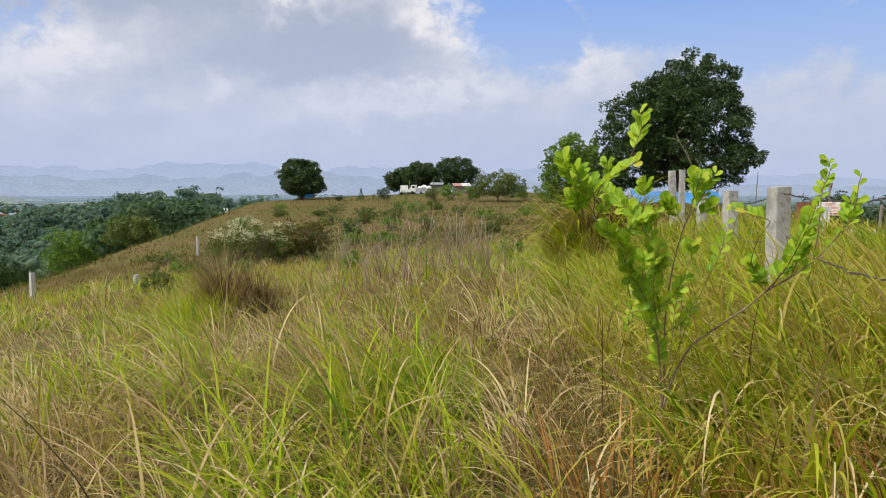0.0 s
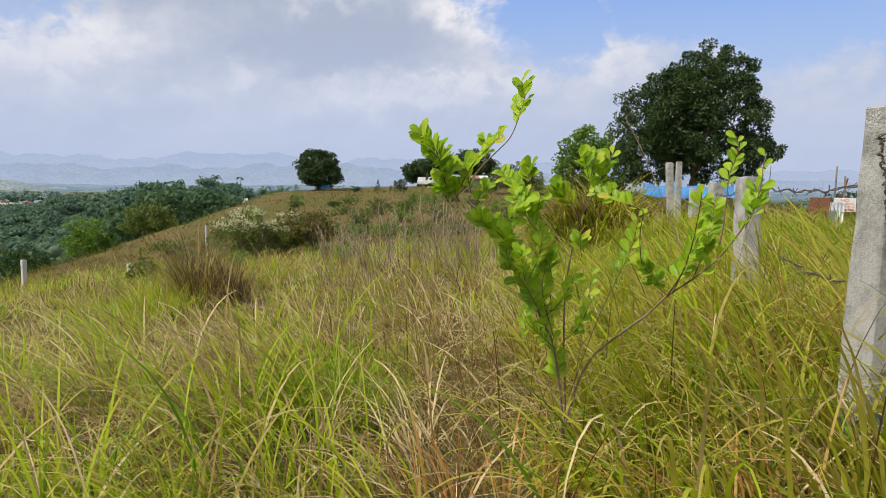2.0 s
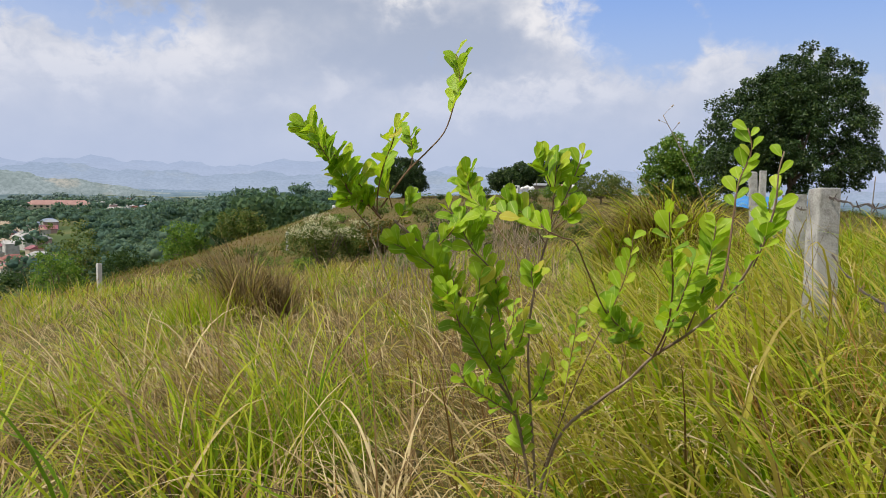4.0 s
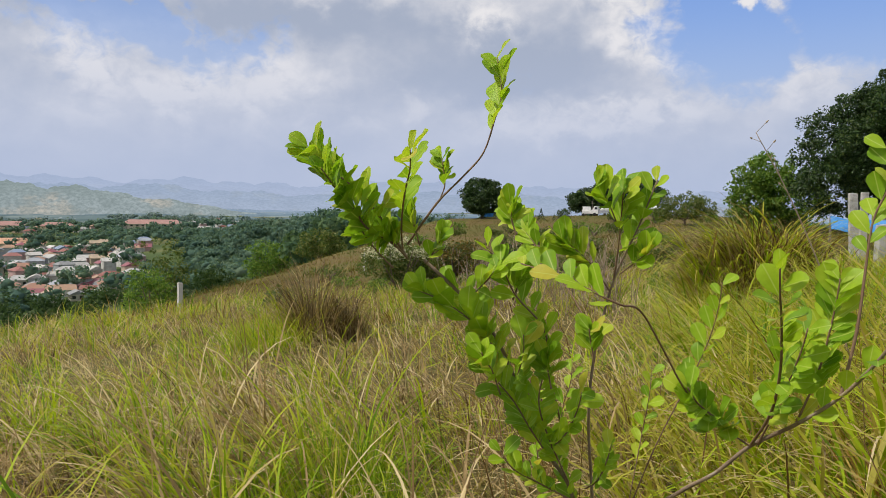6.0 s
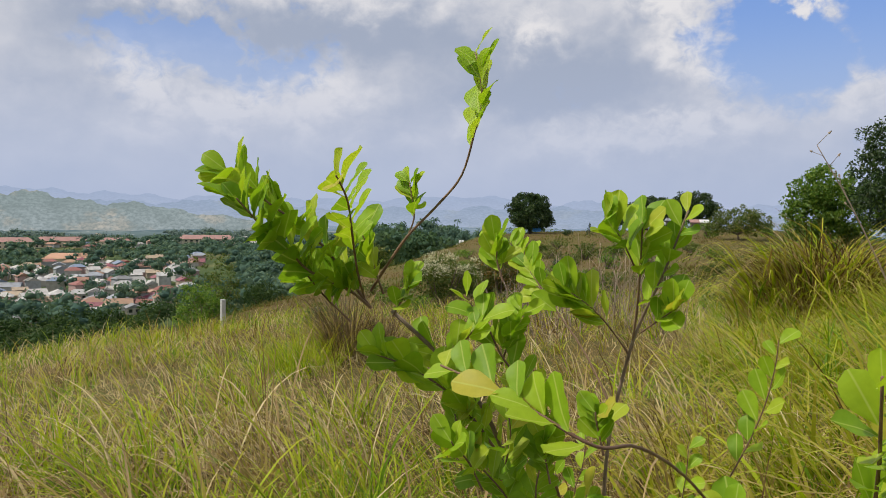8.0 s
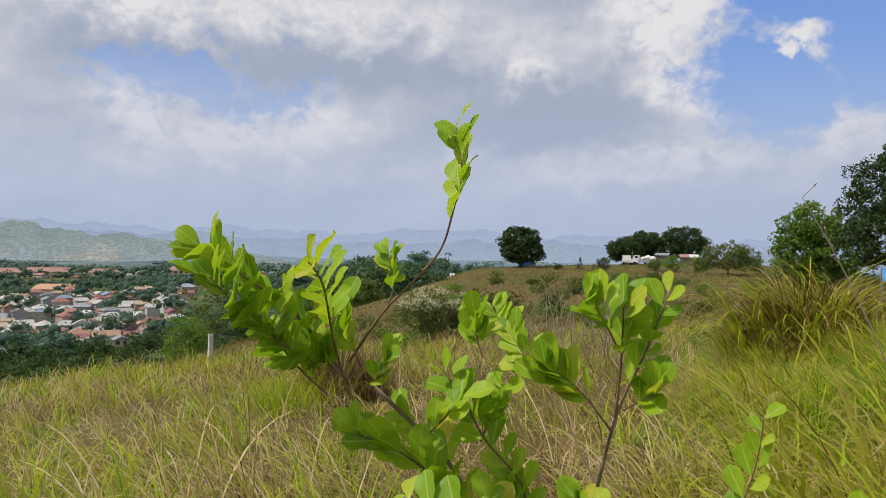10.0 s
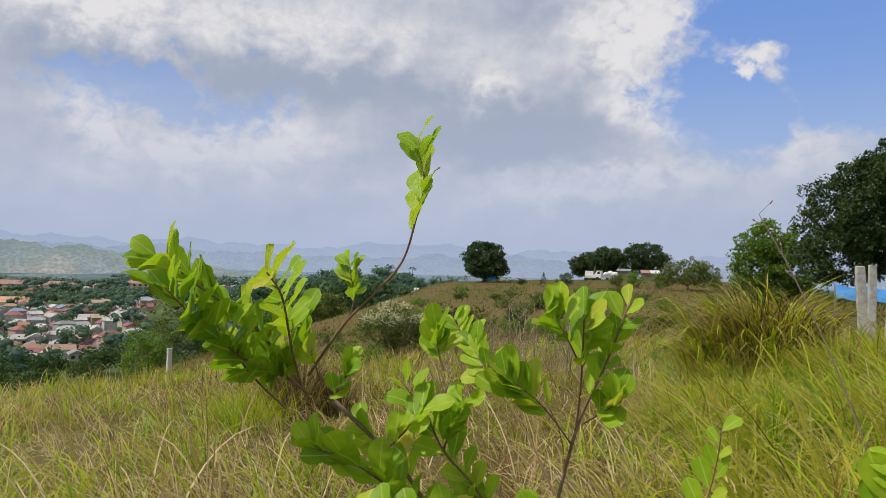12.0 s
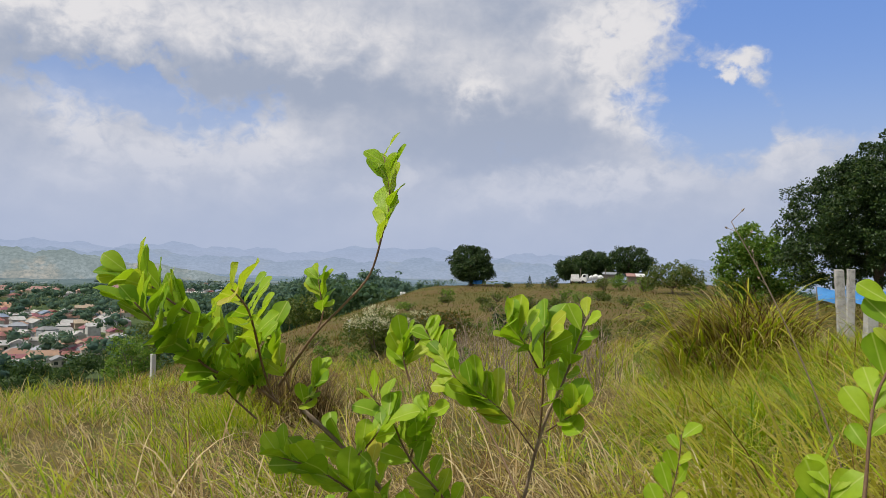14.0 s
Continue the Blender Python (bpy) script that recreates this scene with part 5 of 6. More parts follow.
def build_shrub():
    ob = thing("shrub", 1.0, 3.47, float(land(1.0, 3.47)), "young wild shrub with bright green oval leaves on thin brown stems", "shrub")
    base = np.array(ob.location)
    r = np.random.default_rng(5)
    for name, pts, r0, r1, t0, t1, count, size in BRANCHES:
        line = smooth_line([np.array(p) - base for p in pts], 5)
        left = np.cumsum(np.linalg.norm(np.diff(line, axis=0), axis=1)[::-1])[::-1]
        line = line[:max(6, int(np.sum(left > (0.022 if pts[-1][2] > 1.3 and len(pts) > 4 else 0.02))))]
        br = part(name, tubes(name, [(line, r0 * 0.56, r1 * 0.75)], M_TWIG if r0 > 0.0055 else M_YOUNGTWIG, 7, 0.08), ob)
        seg = np.linalg.norm(np.diff(line, axis=0), axis=1)
        s = np.concatenate([[0], np.cumsum(seg)]) / seg.sum()
        count = int(count * 1.55)
        for k in range(count):
            t = t0 + (t1 - t0) * (k + 0.6) / count
            p = np.array([np.interp(t, s, line[:, c]) for c in range(3)])
            q = np.array([np.interp(min(1, t + 0.04), s, line[:, c]) for c in range(3)]) - np.array([np.interp(t - 0.04, s, line[:, c]) for c in range(3)])
            d = Vector(q).normalized()
            # two ranks, spread to the light and held up along the shoot
            light = Vector((-0.42, -0.62, 0.66)) + Vector(r.normal(0, 0.22, 3))
            side = d.cross(light).normalized() * (1 if k % 2 else -1)
            if d.z > 0.7:
                side = side * 1.35
            way = (d * r.uniform(0.65, 1.2) + side * r.uniform(0.6, 0.95) + Vector((0, 0, 0.45)) + Vector(r.normal(0, 0.2, 3))).normalized()
            xax = way.cross(light + side * r.uniform(-0.38, 0.15)).normalized()
            zax = xax.cross(way).normalized()
            grow = size * r.uniform(0.70, 1.06) * (0.8 if t > 0.95 else 1.0)
            leaf = part("leaf", LEAVES[int(r.integers(len(LEAVES)))], br)
            m = Matrix((xax, way, zax)).transposed().to_4x4()
            leaf.matrix_basis = Matrix.Translation(Vector(p)) @ m @ Matrix.Scale(grow, 4)


build_shrub()


# ---------------------------------------------------------------- fence posts
def post(x, y, top, width, label, lean=(0, 0), taper=0.9, group="fence posts", depth=None, seed=0, shaft=M_CONCRETE, sunk=0.1, rz=0.0):
    z = float(land(x, y)) - sunk
    h = top - z
    bm = bmesh.new()
    boxed(bm, -0.5, 0.5, -0.5, 0.5, 0, 1)
    bmesh.ops.subdivide_edges(bm, edges=[e for e in bm.edges if abs(e.verts[0].co.z - e.verts[1].co.z) > 0.5], cuts=9)
    r = random.Random(seed)
    d = depth or width
    for v in bm.verts:
        k = 1 - (1 - taper) * v.co.z
        v.co.x = v.co.x * width * k + lean[0] * v.co.z + r.uniform(-1, 1) * 0.004
        v.co.y = v.co.y * d * k + lean[1] * v.co.z + r.uniform(-1, 1) * 0.004
        v.co.z = v.co.z * h + (r.uniform(-0.012, 0.012) if v.co.z > 0.95 else 0)
    bmesh.ops.bevel(bm, geom=bm.edges[:], offset=0.006, segments=1, affect="EDGES")
    ob = new("fence_post", baked("fence_post", bm, shaft))
    ob.location, ob.rotation_euler = (x, y, z), (0, 0, radians(rz))
    return tagged(ob, label, "fence post", group)


POSTS = ((2.205, 3.40, 1.73, 0.175, (0.045, 0)), (2.66, 5.94, 1.47, 0.15, (-0.02, 0)), (3.44, 9.04, 1.40, 0.15, (0.0, 0)), (3.94, 11.5, 1.31, 0.13, (0.0, 0)))
for _i, (_x, _y, _t, _w, _l) in enumerate(POSTS):
    post(_x, _y, _t, _w, "weathered grey concrete fence post standing in tall grass", _l, 0.86, seed=_i, rz=12)
post(4.32, 13.7, 1.73, 0.10, "tall pale concrete post beside a leaning stake", (0, 0), 0.95, seed=11)
post(4.42, 14.4, 1.73, 0.13, "old grey stake leaning beside a concrete post", (-0.08, 0), 0.9, seed=12)
for _x, _y, _t in ((-10.6, 19.2, -0.81), (-8.55, 20.7, -1.04), (-14.5, 44.0, -1.6)):
    post(_x, _y, _t, 0.115, "pale concrete fence post on the grassy edge", (0, 0), 0.95, "edge posts", seed=int(-_x), rz=-35, shaft=M_PALECONCRETE)


def wire(name, ends, sag, label, seed, barb=True):
    """A barbed wire: two twisted strands with barbs; ends: points that it runs through."""
    r = np.random.default_rng(seed)
    pts = []
    for a, b in zip(ends, ends[1:]):
        a, b = np.array(a), np.array(b)
        n = 24
        for k in range(n):
            t = k / n
            p = a + (b - a) * t
            p[2] -= sag * 4 * t * (1 - t)
            pts.append(p + r.normal(0, 0.006, 3))
    pts.append(np.array(ends[-1]))
    pts = np.array(pts)
    tw = np.arange(len(pts)) * 1.6
    off = np.stack([np.zeros(len(pts)), np.cos(tw), np.sin(tw)], -1) * 0.005
    lines = [(pts + off, 0.0034, 0.0034), (pts - off, 0.0034, 0.0034)]
    if barb:
        for k in range(2, len(pts) - 1, 3):
            for _ in range(2):
                d = r.normal(0, 1, 3)
                d *= 0.028 / np.linalg.norm(d)
                lines.append((np.array([pts[k] - d, pts[k], pts[k] + d]), 0.0024, 0.0016))
    tagged(new(name, tubes(name, lines, M_WIRE, 4, 0.0)), label, "barbed wire", "fence wires")


wire("barbed_wire", ((3.42, 9.0, 1.28), (2.66, 5.92, 1.42), (2.20, 3.32, 1.46), (1.95, 0.6, 1.5)), 0.05, "rusty barbed wire strung between the posts", 1)
wire("barbed_wire", ((3.42, 9.0, 0.95), (2.70, 5.92, 1.08), (2.22, 3.32, 1.06), (1.95, 0.6, 1.1)), 0.10, "slack rusty barbed wire low between the posts", 2)
wire("tie_wire", ((2.13, 3.30, 1.62), (2.15, 3.28, 1.48), (2.17, 3.29, 1.32), (2.23, 3.29, 1.12)), 0.0, "loose twisted wire hanging on the post", 3, False)
tagged(bpy.data.objects["tie_wire"], category="wire")
post(2.0, 0.3, 1.8, 0.16, "weathered grey concrete fence post standing in tall grass", (0.0, 0), 0.86, seed=31, rz=12)


def stalk_thing():
    z = float(land(2.15, 5.2))
    ob = thing("dry_stalk", 2.15, 5.2, z, "long dry grass stalk with a sparse seed head", "stalk")
    o = np.array([2.15, 5.2, z])
    line = smooth_line([np.array(p) - o for p in ((2.15, 5.2, z), (2.04, 5.2, 0.8), (1.90, 5.2, 1.2), (1.74, 5.2, 1.56), (1.60, 5.2, 1.82))], 6)
    part("stem", tubes("stem", [(line, 0.005, 0.0018)], M_DRY, 5), ob)
    r = np.random.default_rng(4)
    lines = []
    for k in range(7):
        s = line[len(line) - 1 - k]
        d = np.array([r.uniform(-0.05, 0.05), r.uniform(-0.03, 0.03), r.uniform(0.0, 0.05)])
        lines += [(np.array([s, s + d * 0.6, s + d]), 0.0012, 0.001), (np.array([s + d * 0.9, s + d, s + d * 1.12]), 0.005, 0.002)]
    part("seed_head", tubes("seed_head", lines, M_DRY, 4), ob)


stalk_thing()


# ---------------------------------------------------------------- the sign and the scrap by it
def lettering(text, size, x, z, parent, squash=1.0):
    c = bpy.data.curves.new("lettering", "FONT")
    c.body, c.size, c.align_x, c.extrude = text, size, "CENTER", 0.002
    o = bpy.data.objects.new("lettering", c)
    me = bpy.data.meshes.new_from_object(o)
    bpy.data.objects.remove(o)
    me.materials.append(M_SIGNRED)
    ob = part("lettering", me, parent, "red painted words")
    ob.matrix_basis = Matrix.Translation((x, -0.018, z)) @ Matrix.Rotation(radians(90), 4, "X") @ Matrix.Diagonal((squash, 1, 1, 1))


def build_sign():
    x, y = 13.3, 26.0
    z = float(land(x, y))
    ob = thing("sign", x, y, z - 0.1, "white board with red painted words on a wooden stake", "sign", rz=-24)
    c = 0.62 - z + 0.1
    bm = bmesh.new()
    boxed(bm, -0.33, 0.33, -0.012, 0.012, c - 0.23, c + 0.23, 0.006)
    part("board", baked("board", bm, M_SIGN), ob)
    bm = bmesh.new()
    boxed(bm, -0.06, 0.0, 0.016, 0.075, 0, c + 0.95, 0.008)
    part("stake", baked("stake", bm, M_PLANK), ob)
    lettering("NO", 0.13, 0.0, c + 0.10, ob, 1.3)
    lettering("TRESPASSING", 0.105, 0.0, c + 0.0, ob, 0.85)
    lettering("TITLED LOT of", 0.095, 0.0, c - 0.105, ob, 0.9)
    bm = bmesh.new()
    for a, b in ((-0.29, -0.12), (-0.09, 0.08), (0.11, 0.29)):
        boxed(bm, a, b, -0.017, -0.012, c - 0.19, c - 0.145)
    part("painted_bars", baked("painted_bars", bm, M_SIGNRED), ob, "red painted line")


build_sign()


def corrugated(name, x, y, w, h, mat, label, rz, tilt, category):
    """A standing sheet of corrugated iron."""
    n = 40
    verts, faces = [], []
    for k in range(n + 1):
        u = w * (k / n - 0.5)
        d = 0.014 * math.sin(k / n * math.pi * 14)
        verts += [(u, d, 0), (u + tilt, d, h), (u, d + 0.003, 0), (u + tilt, d + 0.003, h)]
    for k in range(n):
        a, b = 4 * k, 4 * k + 4
        faces += [(a, b, b + 1, a + 1), (a + 2, a + 3, b + 3, b + 2), (a + 1, b + 1, b + 3, a + 3)]
    ob = new(name, shape(name, verts, faces, mat, True))
    ob.location, ob.rotation_euler = (x, y, float(land(x, y)) - 0.08), (radians(-4), 0, radians(rz))
    return tagged(ob, label, category)


corrugated("rusty_sheet", 12.2, 25.7, 0.62, 1.75, M_RUST, "rusted iron sheet standing on end in the grass", -24, 0.14, "metal sheet")
corrugated("zinc_sheet", 12.75, 25.8, 0.75, 1.6, M_ZINC, "grey corrugated roofing sheet leaning upright", -24, 0.05, "metal sheet")


def leaning_pole(x, y, top, lean, rad, mat, label):
    z = float(land(x, y)) - 0.1
    line = smooth_line([(0, 0, 0), (lean * 0.5, 0.02, (top - z) * 0.5), (lean, 0, top - z)], 4)
    ob = new("wooden_pole", tubes("wooden_pole", [(line, rad, rad * 0.8)], mat, 7))
    ob.location = (x, y, z)
    tagged(ob, label, "pole", "poles by the sign")


leaning_pole(13.1, 26.3, 1.9, 0.02, 0.035, M_PLANK, "upright weathered wooden pole")
leaning_pole(13.0, 26.4, 1.5, 0.55, 0.035, M_RUST, "dark pole leaning beside the sign")
leaning_pole(11.3, 27.5, 1.9, 0.1, 0.02, M_PLANK, "thin upright stick in the grass")
leaning_pole(22.0, 38.0, 0.4, 0.05, 0.09, M_PLANK, "short grey stake in the field")


def scrap(x, y, label, seed, w=1.3):
    """A torn white car bumper lying on the grass."""
    bm = bmesh.new()
    n = 16
    rows = []
    r = random.Random(seed)
    for k in range(n + 1):
        a = math.pi * (k / n)
        cx, cy = -math.cos(a) * w * 0.5, math.sin(a) * w * 0.22
        h = 0.28 + 0.08 * math.sin(k * 0.9) + r.uniform(-0.02, 0.02)
        rows.append([bm.verts.new((cx, cy, 0.0)), bm.verts.new((cx * 1.03, cy + 0.05, h * 0.5)), bm.verts.new((cx * 0.97, cy - 0.02, h)), bm.verts.new((cx * 0.9, cy - 0.16, h * 1.05))])
    for a, b in zip(rows, rows[1:]):
        for i in range(3):
            bm.faces.new((a[i], b[i], b[i + 1], a[i + 1]))
    bmesh.ops.solidify(bm, geom=bm.faces[:], thickness=0.012)
    ob = new("car_bumper", baked("car_bumper", bm, M_WHITE, True))
    ob.location, ob.rotation_euler = (x, y, float(land(x, y)) + 0.42), (radians(10), radians(6), radians(150))
    tagged(ob, label, "scrap")


def mound(x, y, w, h, label, seed):
    bm = bmesh.new()
    bmesh.ops.create_icosphere(bm, subdivisions=3, radius=1)
    for v in bm.verts:
        k = 1 + 0.25 * noise.noise(v.co * 2.2 + Vector((seed, 0, 0)))
        v.co = Vector((v.co.x * w * 0.5 * k, v.co.y * w * 0.4 * k, max(-0.2, v.co.z * h * k)))
    ob = new("scrub_heap", baked("scrub_heap", bm, M_DRYHEAP, True))
    ob.location = (x, y, float(land(x, y)))
    tagged(ob, label, "heap")


M_DRYHEAP = plain("dry_heap", ((0.3, (0.09, 0.06, 0.035)), (0.7, (0.22, 0.16, 0.09))), 5.0, 0.95, 0.1, 1.0, 0.06, 18.0)
mound(14.5, 26.4, 1.3, 0.5, "heap of dry brown cuttings under the white scrap", 3)
scrap(14.4, 26.3, "torn white car bumper thrown on a heap", 2)


# ---------------------------------------------------------------- trucks, shed and tarpaulin on the hill
def wheel_mesh():
    bm = bmesh.new()
    bmesh.ops.create_cone(bm, cap_ends=True, segments=20, radius1=0.36, radius2=0.36, depth=0.22)
    bmesh.ops.rotate(bm, verts=bm.verts[:], cent=(0, 0, 0), matrix=Matrix.Rotation(radians(90), 3, "X"))
    bmesh.ops.bevel(bm, geom=bm.edges[:], offset=0.03, segments=1, affect="EDGES")
    return baked("wheel", bm, M_TYRE, True)


def truck(x, y, rz, label, load):
    z = float(land(x, y))
    ob = thing("truck", x, y, z, label, "truck", "parked trucks", rz=rz)
    bm = bmesh.new()
    boxed(bm, 1.0, 2.45, -0.85, 0.85, 0.45, 1.25, 0.08)
    top = boxed(bm, 1.05, 2.2, -0.82, 0.82, 1.25, 2.0, 0.0)
    for v in top:
        if v.co.z > 1.6 and v.co.x > 1.5:
            v.co.x -= 0.35
    part("cab", baked("cab", bm, M_WHITE), ob)
    bm = bmesh.new()
    boxed(bm, 1.2, 1.75, -0.835, 0.835, 1.35, 1.82, 0.02)
    part("side_window", baked("side_window", bm, M_GLASS), ob, "dark cab window")
    bm = bmesh.new()
    f = [bm.verts.new(p) for p in ((2.22, -0.72, 1.3), (2.22, 0.72, 1.3), (1.92, 0.72, 1.9), (1.92, -0.72, 1.9))]
    bm.faces.new(f)
    bmesh.ops.solidify(bm, geom=bm.faces[:], thickness=0.03)
    part("windscreen", baked("windscreen", bm, M_GLASS), ob, "dark windscreen")
    bm = bmesh.new()
    boxed(bm, -2.3, 0.9, -0.9, 0.9, 0.62, 0.78, 0.02)
    for a in (-0.9, 0.86):
        boxed(bm, -2.3, 0.9, a, a + 0.04, 0.78, 1.15, 0.01)
    boxed(bm, -2.3, -2.26, -0.86, 0.86, 0.78, 1.15, 0.01)
    part("load_bed", baked("load_bed", bm, M_WHITE if not load else M_ZINC), ob)
    wm = wheel_mesh()
    for wx in (1.7, -1.5):
        for wy in (-0.8, 0.8):
            part("wheel", wm, ob).location = (wx, wy, 0.36)
    if load:
        for k, (lx, lz, rr) in enumerate(((-1.6, 1.35, 0.6), (-0.7, 1.5, 0.62), (0.2, 1.3, 0.55))):
            bm = bmesh.new()
            bmesh.ops.create_uvsphere(bm, u_segments=16, v_segments=10, radius=rr)
            for v in bm.verts:
                v.co = Vector((v.co.x * 1.05, v.co.y * 1.2, v.co.z * 0.85)) * (1 + 0.18 * noise.noise(v.co * 2 + Vector((k, 0, 0))))
            b = part("bale", baked("bale", bm, M_WHITE, True), ob, "white wrapped bale")
            b.location = (lx, 0, lz)


truck(-8.4, 159, 98, "white flatbed truck parked on the knoll", False)
truck(-4.9, 157, 170, "truck loaded with white wrapped bales", True)


def shed(x, y, w, d, h, label, wall, roof, rz, roofs=1):
    z = float(land(x, y)) - 0.1
    ob = thing("shed", x, y, z, label, "shed", rz=rz)
    bm = bmesh.new()
    boxed(bm, -w / 2, w / 2, -d / 2, d / 2, 0, h)
    part("wall", baked("wall", bm, wall), ob)
    for k in range(roofs):
        bm = bmesh.new()
        a, b = -w / 2 - 0.2 + k * (w + 0.4) / roofs, -w / 2 - 0.2 + (k + 1) * (w + 0.4) / roofs - 0.03
        q = boxed(bm, a, b, -d / 2 - 0.3, d / 2 + 0.3, h, h + 0.07)
        for v in q:
            v.co.z += (v.co.y + d / 2) * 0.16
        part("roof", baked("roof", bm, (roof, M_WHITE)[k % 2]), ob, ("rusty red roof sheet", "pale roof sheet")[k % 2])


shed(3.6, 160, 3.4, 3.0, 1.7, "small shed with red and pale roof sheets", M_PLANK, M_REDROOF, 4, 2)
shed(-1.6, 160, 2.4, 2.0, 2.2, "grey plank hut behind the trucks", M_PLANK, M_ZINC, -5)
for _x, _h in ((-7.4, 3.2), (-2.4, 3.3)):
    bm = bmesh.new()
    boxed(bm, -0.07, 0.07, -0.07, 0.07, 0, _h, 0.01)
    _o = new("timber_post", baked("timber_post", bm, M_PLANK))
    _o.location = (_x, 159, float(land(_x, 159)) - 0.1)
    tagged(_o, "upright grey timber post by the trucks", "post", "timber posts")


def tarp(x, y, w, z0, label, seed, sag=0.2, h=0.8, rz=0.0, mat=M_TARP):
    """A hanging, creased tarpaulin on a ridge line."""
    nx, nz = 36, 10
    verts, faces = [], []
    for side in (0, 1):
        for j in range(nz + 1):
            for i in range(nx + 1):
                u, v = i / nx, j / nz
                zz = z0 - h * v - sag * math.sin(u * math.pi) * (1 - 0.4 * v) + 0.05 * math.sin(u * 23 + seed)
                dy = -0.5 * v + 0.10 * math.sin(u * 19 + v * 3 + seed) * v + side * 0.012
                verts.append((w * (u - 0.5), dy, zz))
    n = (nx + 1) * (nz + 1)
    for j in range(nz):
        for i in range(nx):
            a = j * (nx + 1) + i
            faces += [(a, a + 1, a + nx + 2, a + nx + 1), (n + a, n + a + nx + 1, n + a + nx + 2, n + a + 1)]
    ob = new("tarpaulin", shape("tarpaulin", verts, faces, mat, True))
    ob.location, ob.rotation_euler = (x, y, 0), (0, 0, radians(rz))
    tagged(ob, label, "tarpaulin")


tarp(12.5, 41.0, 4.6, 1.10, "blue tarpaulin stretched under the big tree", 1, 0.10, 0.62, -6)
for _x, _y in ((10.25, 41.3), (12.5, 41.1), (14.75, 40.8)):
    bm = bmesh.new()
    boxed(bm, -0.05, 0.05, -0.05, 0.05, 0, 1.15 - float(land(_x, _y)) + 0.1, 0.01)
    _o = new("tent_pole", baked("tent_pole", bm, M_PLANK))
    _o.location = (_x, _y, float(land(_x, _y)) - 0.1)
    tagged(_o, "wooden pole that holds the blue tarpaulin", "pole", "tarpaulin poles")
tarp(-26.2, 145.0, 1.8, -0.55, "small blue tarpaulin at the foot of the lone tree", 5, 0.05, 0.7)


# ---------------------------------------------------------------- the town in the valley
def house_parts(w, d, h, kind):
    bm = bmesh.new()
    boxed(bm, -w / 2, w / 2, -d / 2, d / 2, 0, h)
    for f in bm.faces:
        f.smooth = False
    wall = baked("wall", bm, M_HWALL)
    bm = bmesh.new()
    o, rise = 0.5, min(w, d) * 0.27
    x0, x1, y0, y1 = -w / 2 - o, w / 2 + o, -d / 2 - o, d / 2 + o
    low = [bm.verts.new(p) for p in ((x0, y0, h), (x1, y0, h), (x1, y1, h), (x0, y1, h))]
    inset = 0 if kind == 0 else d * 0.45
    a, b = bm.verts.new((x0 + inset, 0, h + rise)), bm.verts.new((x1 - inset, 0, h + rise))
    for f in ((low[0], low[1], b, a), (low[2], low[3], a, b), (low[1], low[2], b), (low[3], low[0], a), tuple(reversed(low))):
        bm.faces.new(f)
    return wall, baked("roof", bm, M_ROOF)


def opening(w, h):
    bm = bmesh.new()
    boxed(bm, -w / 2, w / 2, -0.05, 0.03, 0, h)
    return baked("window", bm, M_GLASS)


KINDS = [house_parts(*k) for k in ((7, 6, 3.0, 0), (9, 7, 3.2, 1), (6, 6, 5.4, 0), (8, 6, 5.6, 1), (10, 7, 3.2, 0), (6, 5, 2.9, 0))]
SIZES = ((7, 6), (9, 7), (6, 6), (8, 6), (10, 7), (6, 5))
WINDOW = opening(1.3, 1.2)
town = np.random.default_rng(12)
HOUSES = []
_r = 300.0
while _r < 545:
    _a = -54.0 + town.uniform(0, 1.5)
    while _a < (-35.5 if _r > 360 else -38.0):
        if town.uniform() < 0.84:
            HOUSES.append((_r + town.normal(0, 4), _a))
        _a += math.degrees(town.uniform(7.5, 10.5) / _r)
    _r += town.uniform(9.5, 12.5) * (1 + (_r - 270) / 420)
for _r, _a in HOUSES:
    _x, _y = _r * math.sin(radians(_a)), _r * math.cos(radians(_a))
    k = int(town.integers(len(KINDS)))
    ob = thing("house", _x, _y, float(land(_x, _y)) - 0.3, "small house with a coloured pitched roof in the valley town", "house", "town houses", rz=float(town.choice((-40, 50, -35, 45)) + town.normal(0, 9)))
    part("wall", KINDS[k][0], ob)
    part("roof", KINDS[k][1], ob)
    if _r < 380:
        w, d = SIZES[k]
        for u in (-0.25, 0.25):
            part("window", WINDOW, ob).location = (u * w, -d / 2, 1.2)
            q = part("window", WINDOW, ob)
            q.matrix_basis = Matrix.Translation((w / 2, u * d, 1.2)) @ Matrix.Rotation(radians(90), 4, "Z")


# scattered houses beyond the town
for _ in range(70):
    _a, _r = town.uniform(-47, -21), town.uniform(690, 1180)
    _x, _y = _r * math.sin(radians(_a)), _r * math.cos(radians(_a))
    k = int(town.integers(len(KINDS)))
    ob = thing("house", _x, _y, max(float(land(_x, _y)), -38.0) + 0.6, "pale roofed house scattered in the hazy valley", "house", "far houses", rz=float(town.uniform(0, 180)))
    part("wall", KINDS[k][0], ob)
    part("roof", KINDS[k][1], ob)


